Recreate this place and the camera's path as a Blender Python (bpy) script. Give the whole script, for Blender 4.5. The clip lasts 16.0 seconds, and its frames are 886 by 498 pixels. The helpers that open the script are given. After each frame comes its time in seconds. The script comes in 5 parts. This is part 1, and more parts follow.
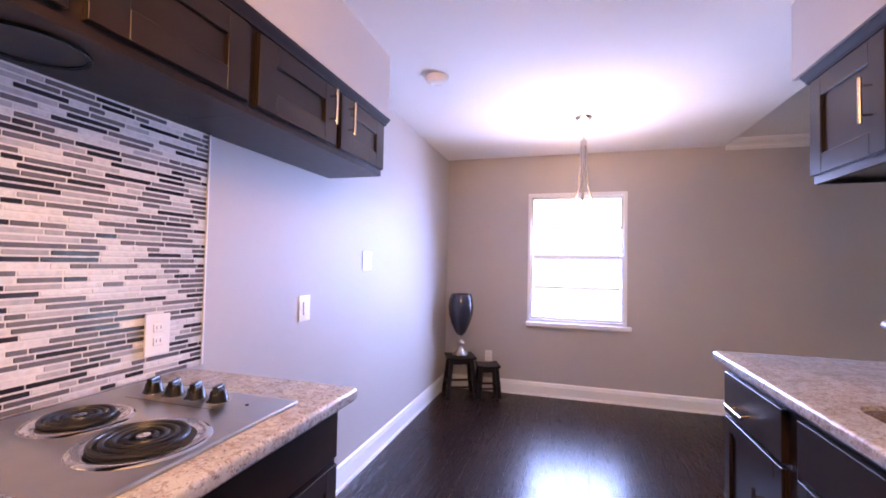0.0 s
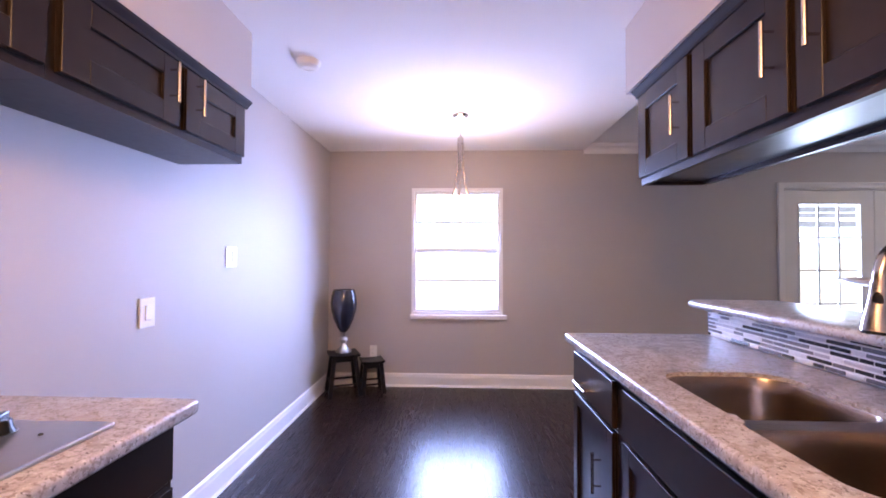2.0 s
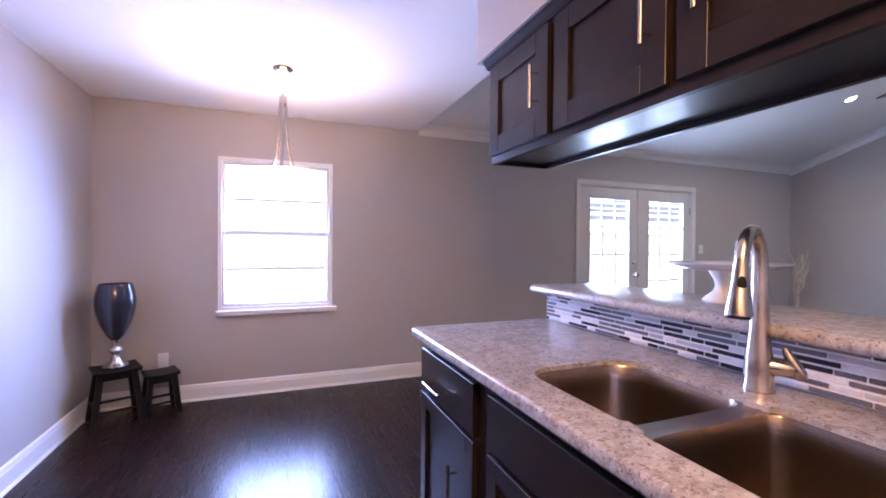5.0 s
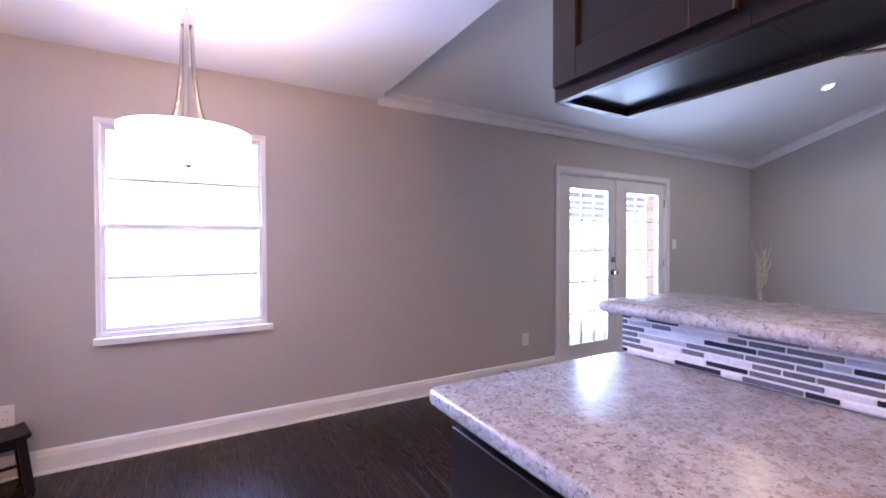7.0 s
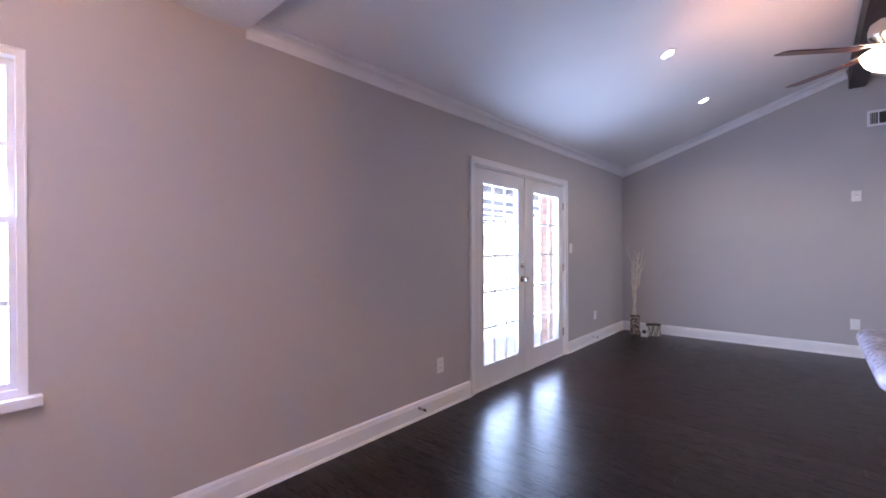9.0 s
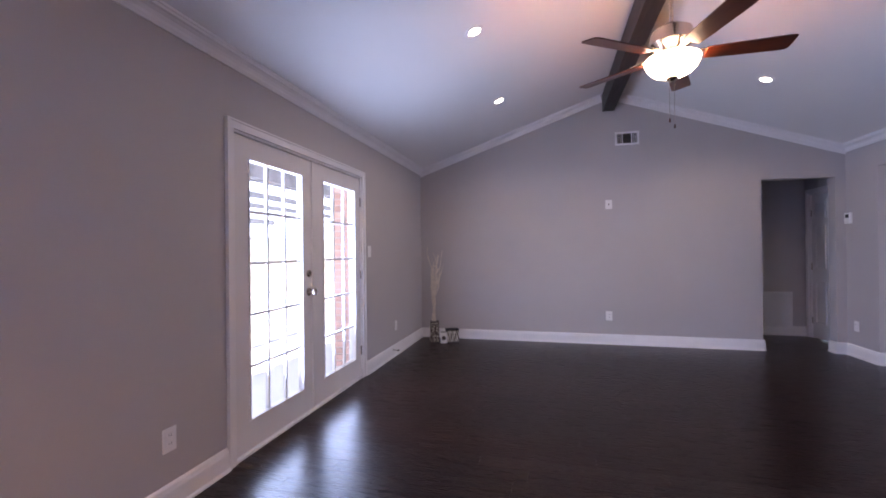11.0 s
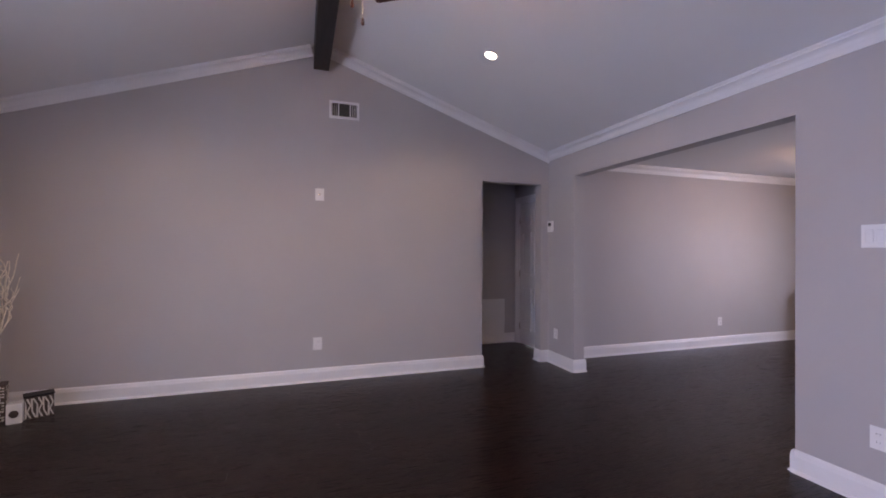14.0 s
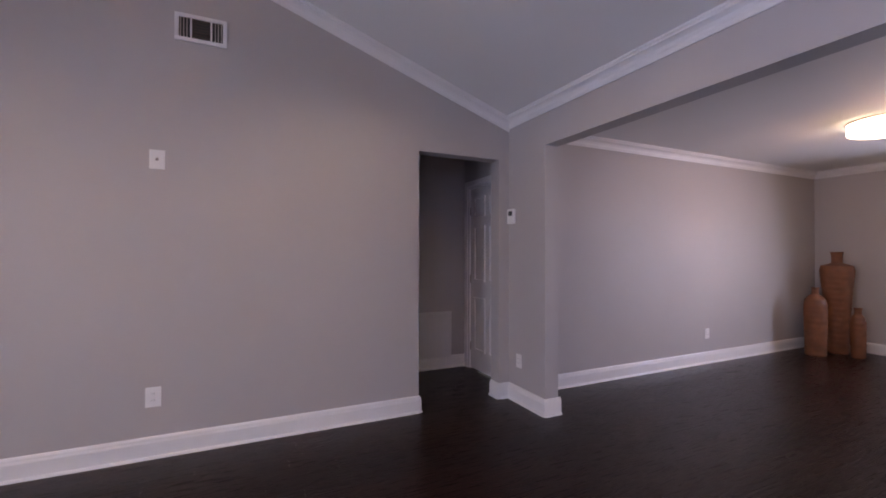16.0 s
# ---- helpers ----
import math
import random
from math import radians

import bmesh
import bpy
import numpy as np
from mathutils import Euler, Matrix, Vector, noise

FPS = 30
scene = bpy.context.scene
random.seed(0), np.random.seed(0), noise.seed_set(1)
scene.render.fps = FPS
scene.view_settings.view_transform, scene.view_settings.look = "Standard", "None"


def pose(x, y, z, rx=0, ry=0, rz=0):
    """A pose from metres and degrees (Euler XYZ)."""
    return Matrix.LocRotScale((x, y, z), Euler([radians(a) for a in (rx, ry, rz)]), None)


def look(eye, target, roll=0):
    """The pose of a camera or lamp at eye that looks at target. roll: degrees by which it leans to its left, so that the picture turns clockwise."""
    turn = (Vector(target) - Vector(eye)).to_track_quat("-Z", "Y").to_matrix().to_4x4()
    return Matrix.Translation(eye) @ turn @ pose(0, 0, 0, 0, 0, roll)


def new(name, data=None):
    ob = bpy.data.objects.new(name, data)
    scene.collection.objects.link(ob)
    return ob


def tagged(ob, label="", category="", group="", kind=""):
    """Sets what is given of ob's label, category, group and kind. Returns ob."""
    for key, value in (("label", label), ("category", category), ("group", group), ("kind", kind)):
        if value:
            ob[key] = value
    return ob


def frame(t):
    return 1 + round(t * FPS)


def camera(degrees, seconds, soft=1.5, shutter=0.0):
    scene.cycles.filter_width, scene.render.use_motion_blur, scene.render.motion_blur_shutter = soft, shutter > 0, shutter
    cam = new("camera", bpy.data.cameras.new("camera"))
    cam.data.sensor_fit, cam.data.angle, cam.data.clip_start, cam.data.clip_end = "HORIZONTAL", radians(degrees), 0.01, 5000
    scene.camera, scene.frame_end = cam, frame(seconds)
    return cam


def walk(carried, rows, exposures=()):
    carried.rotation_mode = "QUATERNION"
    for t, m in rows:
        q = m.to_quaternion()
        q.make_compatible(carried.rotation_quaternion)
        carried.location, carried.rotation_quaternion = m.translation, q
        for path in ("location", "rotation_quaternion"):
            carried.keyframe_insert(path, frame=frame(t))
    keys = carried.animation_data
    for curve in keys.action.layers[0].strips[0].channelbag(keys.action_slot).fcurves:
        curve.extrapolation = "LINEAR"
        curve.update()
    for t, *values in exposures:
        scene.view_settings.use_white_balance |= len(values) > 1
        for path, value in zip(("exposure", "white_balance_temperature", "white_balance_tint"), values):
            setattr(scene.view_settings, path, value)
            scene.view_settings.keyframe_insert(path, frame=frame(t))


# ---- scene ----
cam = camera(92.8, 16.0, soft=1.8)
PATH = [
    (0, (0.629, 0.567, 1.321), (0.058, 2.482, 1.386), 1.1),
    (0.5, (0.657, 0.581, 1.321), (0.214, 2.53, 1.379), 0.8),
    (1, (0.683, 0.591, 1.319), (0.371, 2.565, 1.375), 0.6),
    (1.5, (0.703, 0.602, 1.32), (0.505, 2.591, 1.37), 0.4),
    (2, (0.722, 0.61, 1.321), (0.645, 2.608, 1.365), 0.2),
    (2.5, (0.731, 0.614, 1.323), (0.777, 2.613, 1.362), 0.1),
    (3, (0.749, 0.617, 1.322), (0.904, 2.611, 1.353), 0.0),
    (3.5, (0.758, 0.637, 1.318), (1.025, 2.62, 1.341), 0.2),
    (4, (0.741, 0.706, 1.311), (1.142, 2.665, 1.328), 0.3),
    (4.2, (0.706, 0.736, 1.318), (1.189, 2.677, 1.325), 0.4),
    (6.5, (0.736, 1.596, 1.299), (1.665, 3.366, 1.269), -0.1),
    (7, (0.774, 1.793, 1.301), (1.768, 3.528, 1.272), -0.1),
    (7.5, (0.815, 2.037, 1.298), (1.907, 3.712, 1.27), -0.5),
    (8, (0.857, 2.27, 1.293), (2.063, 3.865, 1.273), -0.4),
    (8.2, (0.877, 2.364, 1.293), (2.132, 3.922, 1.276), -0.1),
    (9.2, (1.06, 2.8, 1.297), (2.62, 4.05, 1.288), -0.3),
    (10.3, (1.481, 3.059, 1.308), (3.288, 3.916, 1.301), -0.5),
    (10.5, (1.539, 3.129, 1.297), (3.401, 3.858, 1.301), -0.9),
    (11, (1.818, 3.127, 1.284), (3.758, 3.614, 1.29), -0.6),
    (11.5, (2.1, 3.109, 1.275), (4.087, 3.339, 1.295), -0.5),
    (12, (2.346, 3.055, 1.294), (4.346, 3.027, 1.307), -0.3),
    (12.5, (2.618, 2.989, 1.304), (4.601, 2.727, 1.316), -0.1),
    (13, (2.904, 2.826, 1.299), (4.859, 2.407, 1.313), 0.1),
    (13.5, (3.165, 2.683, 1.316), (5.09, 2.141, 1.326), 0.2),
    (14, (3.443, 2.505, 1.311), (5.34, 1.872, 1.322), 0.3),
    (14.5, (3.756, 2.356, 1.316), (5.624, 1.642, 1.327), 0.3),
    (15, (4.10, 2.158, 1.282), (5.948, 1.395, 1.309), 0.3),
    (15.5, (4.335, 1.94, 1.263), (6.182, 1.173, 1.303), 0.3),
    (16, (4.68, 1.839, 1.287), (6.49, 0.988, 1.306), 0.1),
]
walk(cam, [(t, look(eye, target, roll)) for t, eye, target, roll in PATH],
     exposures=[(0.0, 1.07, 7350, 13), (4.2, 1.07, 6900, 12), (6.5, 1.2, 6700, 12), (8.2, 1.25, 6700, 12), (10.3, 1.08, 6900, 19), (12.5, 0.95, 7750, 22), (16.0, 0.86, 8250, 22)])

# ---------------------------------------------------------------- light
SUN_EL, SUN_AZ = 68.0, 225.0
world = bpy.data.worlds.new("world")
scene.world = world
world.use_nodes = True
wn, wl = world.node_tree.nodes, world.node_tree.links
sky = wn.new("ShaderNodeTexSky")
sky.sky_type, sky.sun_disc = "NISHITA", False
sky.sun_elevation, sky.sun_rotation = radians(SUN_EL), radians(SUN_AZ)
wl.new(sky.outputs[0], wn["Background"].inputs[0])
wn["Background"].inputs[1].default_value = 0.15


def lamp(name, kind, power, color, m, **more):
    data = bpy.data.lights.new(name, kind)
    data.energy, data.color = power, color
    if "size" in more:
        data.shape, data.size, data.size_y = "RECTANGLE", more["size"][0], more["size"][1]
    if "radius" in more:
        data.shadow_soft_size = more["radius"]
    if "cone" in more:
        data.spot_size, data.spot_blend = radians(more["cone"]), 0.6
    if "spread" in more:
        data.spread = radians(more["spread"])
    if "angle" in more:
        data.angle = radians(more["angle"])
    ob = new(name, data)
    ob.matrix_world = m
    return ob


az = radians(SUN_AZ)
sun_from = Vector((math.sin(az) * math.cos(radians(SUN_EL)), math.cos(az) * math.cos(radians(SUN_EL)), math.sin(radians(SUN_EL))))
lamp("sun", "SUN", 5.0, (1.0, 0.95, 0.88), look(sun_from * 30, (0, 0, 0)), angle=0.5)
DAY = (0.31, 0.43, 1.0)
NOON = (0.50, 0.62, 1.0)
SHADE = (0.41, 0.57, 0.96)
WARM = (1.0, 0.60, 0.36)
lamp("window_daylight", "AREA", 84, DAY, look((0.7, 5.10, 1.40), (0.5, 2.0, 0.45)), size=(0.85, 1.2), spread=140)
lamp("door_daylight_a", "AREA", 30, SHADE, look((4.44, 5.12, 1.05), (4.6, 2.6, 1.5)), size=(0.56, 1.6))
lamp("door_daylight_b", "AREA", 30, SHADE, look((5.36, 5.12, 1.05), (5.2, 2.6, 1.5)), size=(0.56, 1.6))
lamp("front_window_daylight", "AREA", 42, NOON, look((5.4, -5.48, 1.40), (5.6, -2.0, 0.7)), size=(1.7, 1.2), spread=145)
lamp("pendant_bulb", "POINT", 3.0, (1.0, 0.42, 0.17), pose(0.729, 3.88, 1.70), radius=0.055)
lamp("kitchen_bulb", "POINT", 40, (1.0, 0.55, 0.27), pose(0.58, 0.42, 2.22), radius=0.16)
lamp("front_bulb", "POINT", 9, WARM, pose(6.31, -3.17, 2.27), radius=0.1)
lamp("fan_bulb", "POINT", 26, (1.0, 0.38, 0.15), pose(4.85, 2.335, 2.475), radius=0.05)
for cx, cy in ((4.954, 3.655), (6.49, 3.645), (6.62, 1.035)):
    lamp("downlight_bulb", "SPOT", 12, (1.0, 0.84, 0.68), pose(cx, cy, 2.90), radius=0.05, cone=150)

# ---------------------------------------------------------------- materials


def nodes_of(name):
    mat = bpy.data.materials.new(name)
    mat.use_nodes = True
    nt = mat.node_tree
    return mat, nt.nodes, nt.links, nt.nodes["Principled BSDF"]


def coords(n, l, scale=(1, 1, 1), rot=(0, 0, 0)):
    tc, mp = n.new("ShaderNodeTexCoord"), n.new("ShaderNodeMapping")
    mp.inputs["Scale"].default_value = scale
    mp.inputs["Rotation"].default_value = rot
    l.new(tc.outputs["Object"], mp.inputs["Vector"])
    return mp.outputs["Vector"]


def noise_tex(n, l, vec, scale, detail=4, rough=0.55):
    t = n.new("ShaderNodeTexNoise")
    t.inputs["Scale"].default_value, t.inputs["Detail"].default_value, t.inputs["Roughness"].default_value = scale, detail, rough
    l.new(vec, t.inputs["Vector"])
    return t.outputs["Fac"]


def ramp(n, l, fac, stops):
    r = n.new("ShaderNodeValToRGB")
    els = r.color_ramp.elements
    while len(els) < len(stops):
        els.new(0.5)
    for e, (p, c) in zip(els, stops):
        e.position, e.color = p, (*c, 1)
    l.new(fac, r.inputs["Fac"])
    return r.outputs["Color"]


def mix(n, l, a, b, fac, kind="MIX"):
    m = n.new("ShaderNodeMix")
    m.data_type, m.blend_type = "RGBA", kind
    for sock, v in ((m.inputs[0], fac), (m.inputs[6], a), (m.inputs[7], b)):
        if isinstance(v, (int, float)):
            sock.default_value = v
        elif isinstance(v, tuple):
            sock.default_value = (*v, 1)
        else:
            l.new(v, sock)
    return m.outputs[2]


def bump(n, l, p, fac, strength, dist=0.002):
    b = n.new("ShaderNodeBump")
    b.inputs["Strength"].default_value, b.inputs["Distance"].default_value = strength, dist
    l.new(fac, b.inputs["Height"])
    l.new(b.outputs["Normal"], p.inputs["Normal"])


def plain(name, color, rough=0.5, metal=0.0, vary=0.12, scale=6.0, bump_scale=120.0, bump_amt=0.08, coat=0.0, spec=0.5):
    """A surface with soft blotches, slightly uneven gloss and fine relief."""
    mat, n, l, p = nodes_of(name)
    v = coords(n, l)
    big = noise_tex(n, l, v, scale, 5)
    lo, hi = tuple(c * (1 - vary) for c in color), tuple(min(1, c * (1 + vary)) for c in color)
    l.new(ramp(n, l, big, ((0.3, lo), (0.7, hi))), p.inputs["Base Color"])
    rr = n.new("ShaderNodeMapRange")
    rr.inputs["To Min"].default_value, rr.inputs["To Max"].default_value = max(0.02, rough * 0.85), min(1, rough * 1.15)
    l.new(noise_tex(n, l, v, scale * 4, 4), rr.inputs["Value"])
    l.new(rr.outputs["Result"], p.inputs["Roughness"])
    p.inputs["Metallic"].default_value = metal
    p.inputs["Specular IOR Level"].default_value = spec
    p.inputs["Coat Weight"].default_value = coat
    if bump_amt:
        bump(n, l, p, noise_tex(n, l, v, bump_scale, 3), bump_amt)
    return mat


PAINT = plain("greige_wall_paint", (0.47, 0.435, 0.42), 0.55, vary=0.03, scale=1.5, bump_scale=220, bump_amt=0.06)
WHITE = plain("white_ceiling_paint", (0.78, 0.76, 0.74), 0.7, vary=0.02, scale=1.2, bump_scale=150, bump_amt=0.10)
TRIM = plain("white_gloss_trim", (0.80, 0.78, 0.77), 0.32, vary=0.03, scale=5, bump_scale=60, bump_amt=0.03)
DOORWHITE = plain("white_door_enamel", (0.74, 0.72, 0.71), 0.38, vary=0.03, scale=4, bump_scale=80, bump_amt=0.03)
PLASTIC = plain("white_plastic", (0.82, 0.80, 0.78), 0.35, vary=0.02, bump_amt=0)
SLOT = plain("dark_slot", (0.03, 0.03, 0.03), 0.6, bump_amt=0)
CABINET = plain("espresso_cabinet_lacquer", (0.0200, 0.0118, 0.0085), 0.33, spec=0.22, vary=0.2, scale=9, bump_scale=40, bump_amt=0.006)
STEEL = plain("brushed_steel", (0.52, 0.49, 0.46), 0.30, 1.0, vary=0.06, scale=14, bump_scale=300, bump_amt=0.03)
NICKEL = plain("satin_nickel", (0.56, 0.49, 0.42), 0.22, 1.0, vary=0.05, scale=14, bump_amt=0.0)
CHROME = plain("chrome", (0.72, 0.71, 0.70), 0.10, 1.0, vary=0.04, bump_amt=0)
SINKSTEEL, _n, _l, _p = nodes_of("brushed_sink_steel")
_p.inputs["Base Color"].default_value, _p.inputs["Metallic"].default_value, _p.inputs["Roughness"].default_value = (0.35, 0.28, 0.225, 1), 1.0, 0.25
bump(_n, _l, _p, noise_tex(_n, _l, coords(_n, _l, (5, 5, 420)), 1.0, 3), 0.5, 0.0006)
CABMATTE = plain("matte_espresso_moulding", (0.018, 0.011, 0.008), 0.6, spec=0.08, vary=0.2, scale=9, bump_amt=0.0)
UNDERSIDE = plain("satin_cabinet_underside", (0.020, 0.017, 0.017), 0.30, spec=1.0, vary=0.15, scale=5, bump_scale=40, bump_amt=0.004)
BLACKIRON = plain("black_coil", (0.013, 0.012, 0.012), 0.36, vary=0.2, scale=30, bump_amt=0.05)
BLACKPLASTIC = plain("black_plastic", (0.010, 0.010, 0.010), 0.2, vary=0.1, bump_amt=0, spec=0.3)
BLACKWOOD = plain("black_painted_wood", (0.012, 0.009, 0.009), 0.42, spec=0.25, vary=0.3, scale=20, bump_scale=80, bump_amt=0.12)
CERAMIC = plain("white_ceramic", (0.80, 0.78, 0.74), 0.18, vary=0.03, bump_amt=0.02)
SMOKEGLASS = plain("smoky_blue_glass", (0.030, 0.032, 0.050), 0.08, vary=0.15, scale=8, bump_amt=0.02, coat=0.6)
SILVER = plain("antique_silver", (0.55, 0.52, 0.48), 0.28, 1.0, vary=0.15, scale=25, bump_amt=0.1)
GROUT = plain("grey_grout", (0.72, 0.70, 0.68), 0.8, vary=0.05, scale=40, bump_scale=300, bump_amt=0.2)
CLAY = plain("terracotta_clay", (0.19, 0.066, 0.026), 0.55, vary=0.25, scale=9, bump_scale=60, bump_amt=0.25)
TWIG = plain("pale_twig_bark", (0.70, 0.62, 0.52), 0.8, vary=0.2, scale=30, bump_scale=120, bump_amt=0.3)
DARKBOX = plain("dark_wooden_box", (0.07, 0.045, 0.03), 0.5, vary=0.3, scale=20, bump_amt=0.15)
CREAMPATTERN = plain("cream_inlay", (0.66, 0.60, 0.50), 0.5, vary=0.15, scale=30, bump_amt=0.1)
CONCRETE = plain("pale_concrete", (0.80, 0.79, 0.78), 0.9, vary=0.06, scale=2, bump_scale=60, bump_amt=0.3)
GRASS = plain("dry_lawn", (0.10, 0.11, 0.045), 0.95, vary=0.35, scale=3, bump_scale=40, bump_amt=0.5)
FENCE = plain("weathered_fence_wood", (0.72, 0.71, 0.70), 0.85, vary=0.15, scale=8, bump_scale=60, bump_amt=0.3)
PERGOLA = plain("grey_stained_timber", (0.26, 0.28, 0.34), 0.75, vary=0.25, scale=8, bump_scale=60, bump_amt=0.25)
MORTAR = plain("brick_mortar", (0.66, 0.62, 0.58), 0.9, vary=0.1, scale=30, bump_scale=200, bump_amt=0.3)
SHINGLE = plain("grey_shingle_roof", (0.10, 0.095, 0.09), 0.9, vary=0.25, scale=12, bump_scale=50, bump_amt=0.4)


def wood_mat(name, dark, light, rough, stretch=(14, 0.9, 14), relief=0.35, per_piece=True, island=False, coat=0.0, spec=0.5):
    mat, n, l, p = nodes_of(name)
    v = coords(n, l, stretch)
    if per_piece:
        if island:
            geo = n.new("ShaderNodeNewGeometry")
            rnd = geo.outputs["Random Per Island"]
        else:
            info = n.new("ShaderNodeObjectInfo")
            rnd = info.outputs["Random"]
        off = n.new("ShaderNodeVectorMath")
        off.operation = "MULTIPLY_ADD"
        off.inputs[1].default_value = (37.0, 53.0, 19.0)
        com = n.new("ShaderNodeCombineXYZ")
        for i in range(3):
            l.new(rnd, com.inputs[i])
        l.new(com.outputs[0], off.inputs[0])
        l.new(v, off.inputs[2])
        v = off.outputs[0]
    grain = noise_tex(n, l, v, 1.0, 8, 0.65)
    fine = noise_tex(n, l, v, 5.0, 5, 0.6)
    col = ramp(n, l, grain, ((0.3, dark), (0.72, light)))
    if per_piece:
        tone = ramp(n, l, rnd, ((0.0, (0.72, 0.72, 0.72)), (1.0, (1.25, 1.2, 1.15))))
        col = mix(n, l, col, tone, 1.0, "MULTIPLY")
    l.new(col, p.inputs["Base Color"])
    rr = n.new("ShaderNodeMapRange")
    rr.inputs["To Min"].default_value, rr.inputs["To Max"].default_value = rough * 0.8, rough * 1.25
    l.new(fine, rr.inputs["Value"])
    l.new(rr.outputs["Result"], p.inputs["Roughness"])
    p.inputs["Coat Weight"].default_value = coat
    p.inputs["Specular IOR Level"].default_value = spec
    add = n.new("ShaderNodeMath")
    add.operation = "MULTIPLY_ADD"
    add.inputs[1].default_value = 0.35
    l.new(fine, add.inputs[0])
    l.new(grain, add.inputs[2])
    bump(n, l, p, add.outputs[0], relief, 0.0025)
    return mat


PLANK = wood_mat("dark_scraped_floorboard", (0.008, 0.0031, 0.0025), (0.019, 0.0078, 0.0056), 0.27, (26, 1.8, 26), 0.14, spec=0.29)
PLANKS_FAR = wood_mat("dark_scraped_floor", (0.008, 0.0031, 0.0025), (0.019, 0.0078, 0.0056), 0.27, (30, 1.3, 30), 0.04, island=True, spec=0.21)
BLADE = wood_mat("mahogany_blade", (0.045, 0.010, 0.005), (0.120, 0.028, 0.012), 0.3, (3, 14, 14), 0.08)
BEAM = wood_mat("dark_stained_beam", (0.010, 0.007, 0.007), (0.026, 0.018, 0.016), 0.5, (1.2, 18, 18), 0.4, per_piece=False)


def granite():
    mat, n, l, p = nodes_of("speckled_granite")
    v = coords(n, l)

    def shifted(d):
        off = n.new("ShaderNodeVectorMath")
        off.inputs[1].default_value = (d, d, d)
        l.new(v, off.inputs[0])
        return off.outputs[0]
    col = ramp(n, l, noise_tex(n, l, v, 24, 5, 0.6), ((0.35, (0.33, 0.295, 0.275)), (0.62, (0.47, 0.44, 0.425))))
    for scale, low, high, tint, shift, detail in ((70, 0.54, 0.61, (0.24, 0.195, 0.172), 5.0, 4), (48, 0.60, 0.66, (0.29, 0.25, 0.23), 17.0, 5),
                                                  (120, 0.61, 0.66, (0.085, 0.062, 0.055), 11.0, 3), (150, 0.60, 0.68, (0.58, 0.56, 0.545), 23.0, 2)):
        spot = ramp(n, l, noise_tex(n, l, shifted(shift), scale, detail, 0.62), ((low, (0, 0, 0)), (high, (0.8, 0.8, 0.8))))
        col = mix(n, l, col, tint, spot)
    l.new(col, p.inputs["Base Color"])
    p.inputs["Roughness"].default_value = 0.24
    bump(n, l, p, noise_tex(n, l, v, 60, 3), 0.03)
    return mat


GRANITE = granite()


def tile_mat(name, color, rough, vary=0.18):
    mat, n, l, p = nodes_of(name)
    v = coords(n, l)
    info = n.new("ShaderNodeObjectInfo")
    tone = ramp(n, l, info.outputs["Random"], ((0.0, tuple(c * (1 - vary) for c in color)), (1.0, tuple(min(1, c * (1 + vary)) for c in color))))
    cloud = ramp(n, l, noise_tex(n, l, v, 55, 4), ((0.3, (0.82, 0.82, 0.82)), (0.7, (1.12, 1.12, 1.12))))
    l.new(mix(n, l, tone, cloud, 1.0, "MULTIPLY"), p.inputs["Base Color"])
    p.inputs["Roughness"].default_value = rough
    bump(n, l, p, noise_tex(n, l, v, 90, 3), 0.05)
    return mat


TILES = [tile_mat("white_marble_tile", (0.68, 0.66, 0.65), 0.22, 0.07), tile_mat("pale_grey_tile", (0.40, 0.38, 0.39), 0.28),
         tile_mat("mid_grey_tile", (0.135, 0.125, 0.13), 0.26), tile_mat("charcoal_tile", (0.024, 0.021, 0.026), 0.15),
         tile_mat("smoky_glass_tile", (0.17, 0.16, 0.18), 0.06)]
BRICKS = tile_mat("red_brick", (0.74, 0.47, 0.39), 0.9, 0.14)


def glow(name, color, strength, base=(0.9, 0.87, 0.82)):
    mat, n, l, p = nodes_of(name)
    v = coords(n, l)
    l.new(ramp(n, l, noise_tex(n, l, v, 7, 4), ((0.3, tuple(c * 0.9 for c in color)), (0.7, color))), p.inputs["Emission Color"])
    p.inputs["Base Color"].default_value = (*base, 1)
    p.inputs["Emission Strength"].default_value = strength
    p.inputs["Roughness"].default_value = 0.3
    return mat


PENDANTGLOW = glow("lit_alabaster_glass", (1.0, 0.81, 0.62), 4.5)
FANGLOW = glow("lit_frosted_glass", (1.0, 0.76, 0.52), 12.0)
CANGLOW = glow("lit_downlight", (1.0, 0.94, 0.86), 9.0)
DRUMGLOW = glow("lit_drum_glass", (1.0, 0.88, 0.74), 4.0)


def glass():
    mat, n, l, p = nodes_of("window_glass")
    n.remove(p)
    out = n["Material Output"]
    tr, gl, mx = n.new("ShaderNodeBsdfTransparent"), n.new("ShaderNodeBsdfGlossy"), n.new("ShaderNodeMixShader")
    tr.inputs[0].default_value = (0.96, 0.97, 0.98, 1)
    gl.inputs["Roughness"].default_value = 0.02
    mx.inputs[0].default_value = 0.035
    l.new(tr.outputs[0], mx.inputs[1])
    l.new(gl.outputs[0], mx.inputs[2])
    l.new(mx.outputs[0], out.inputs["Surface"])
    return mat


GLASS = glass()

# ---------------------------------------------------------------- builders


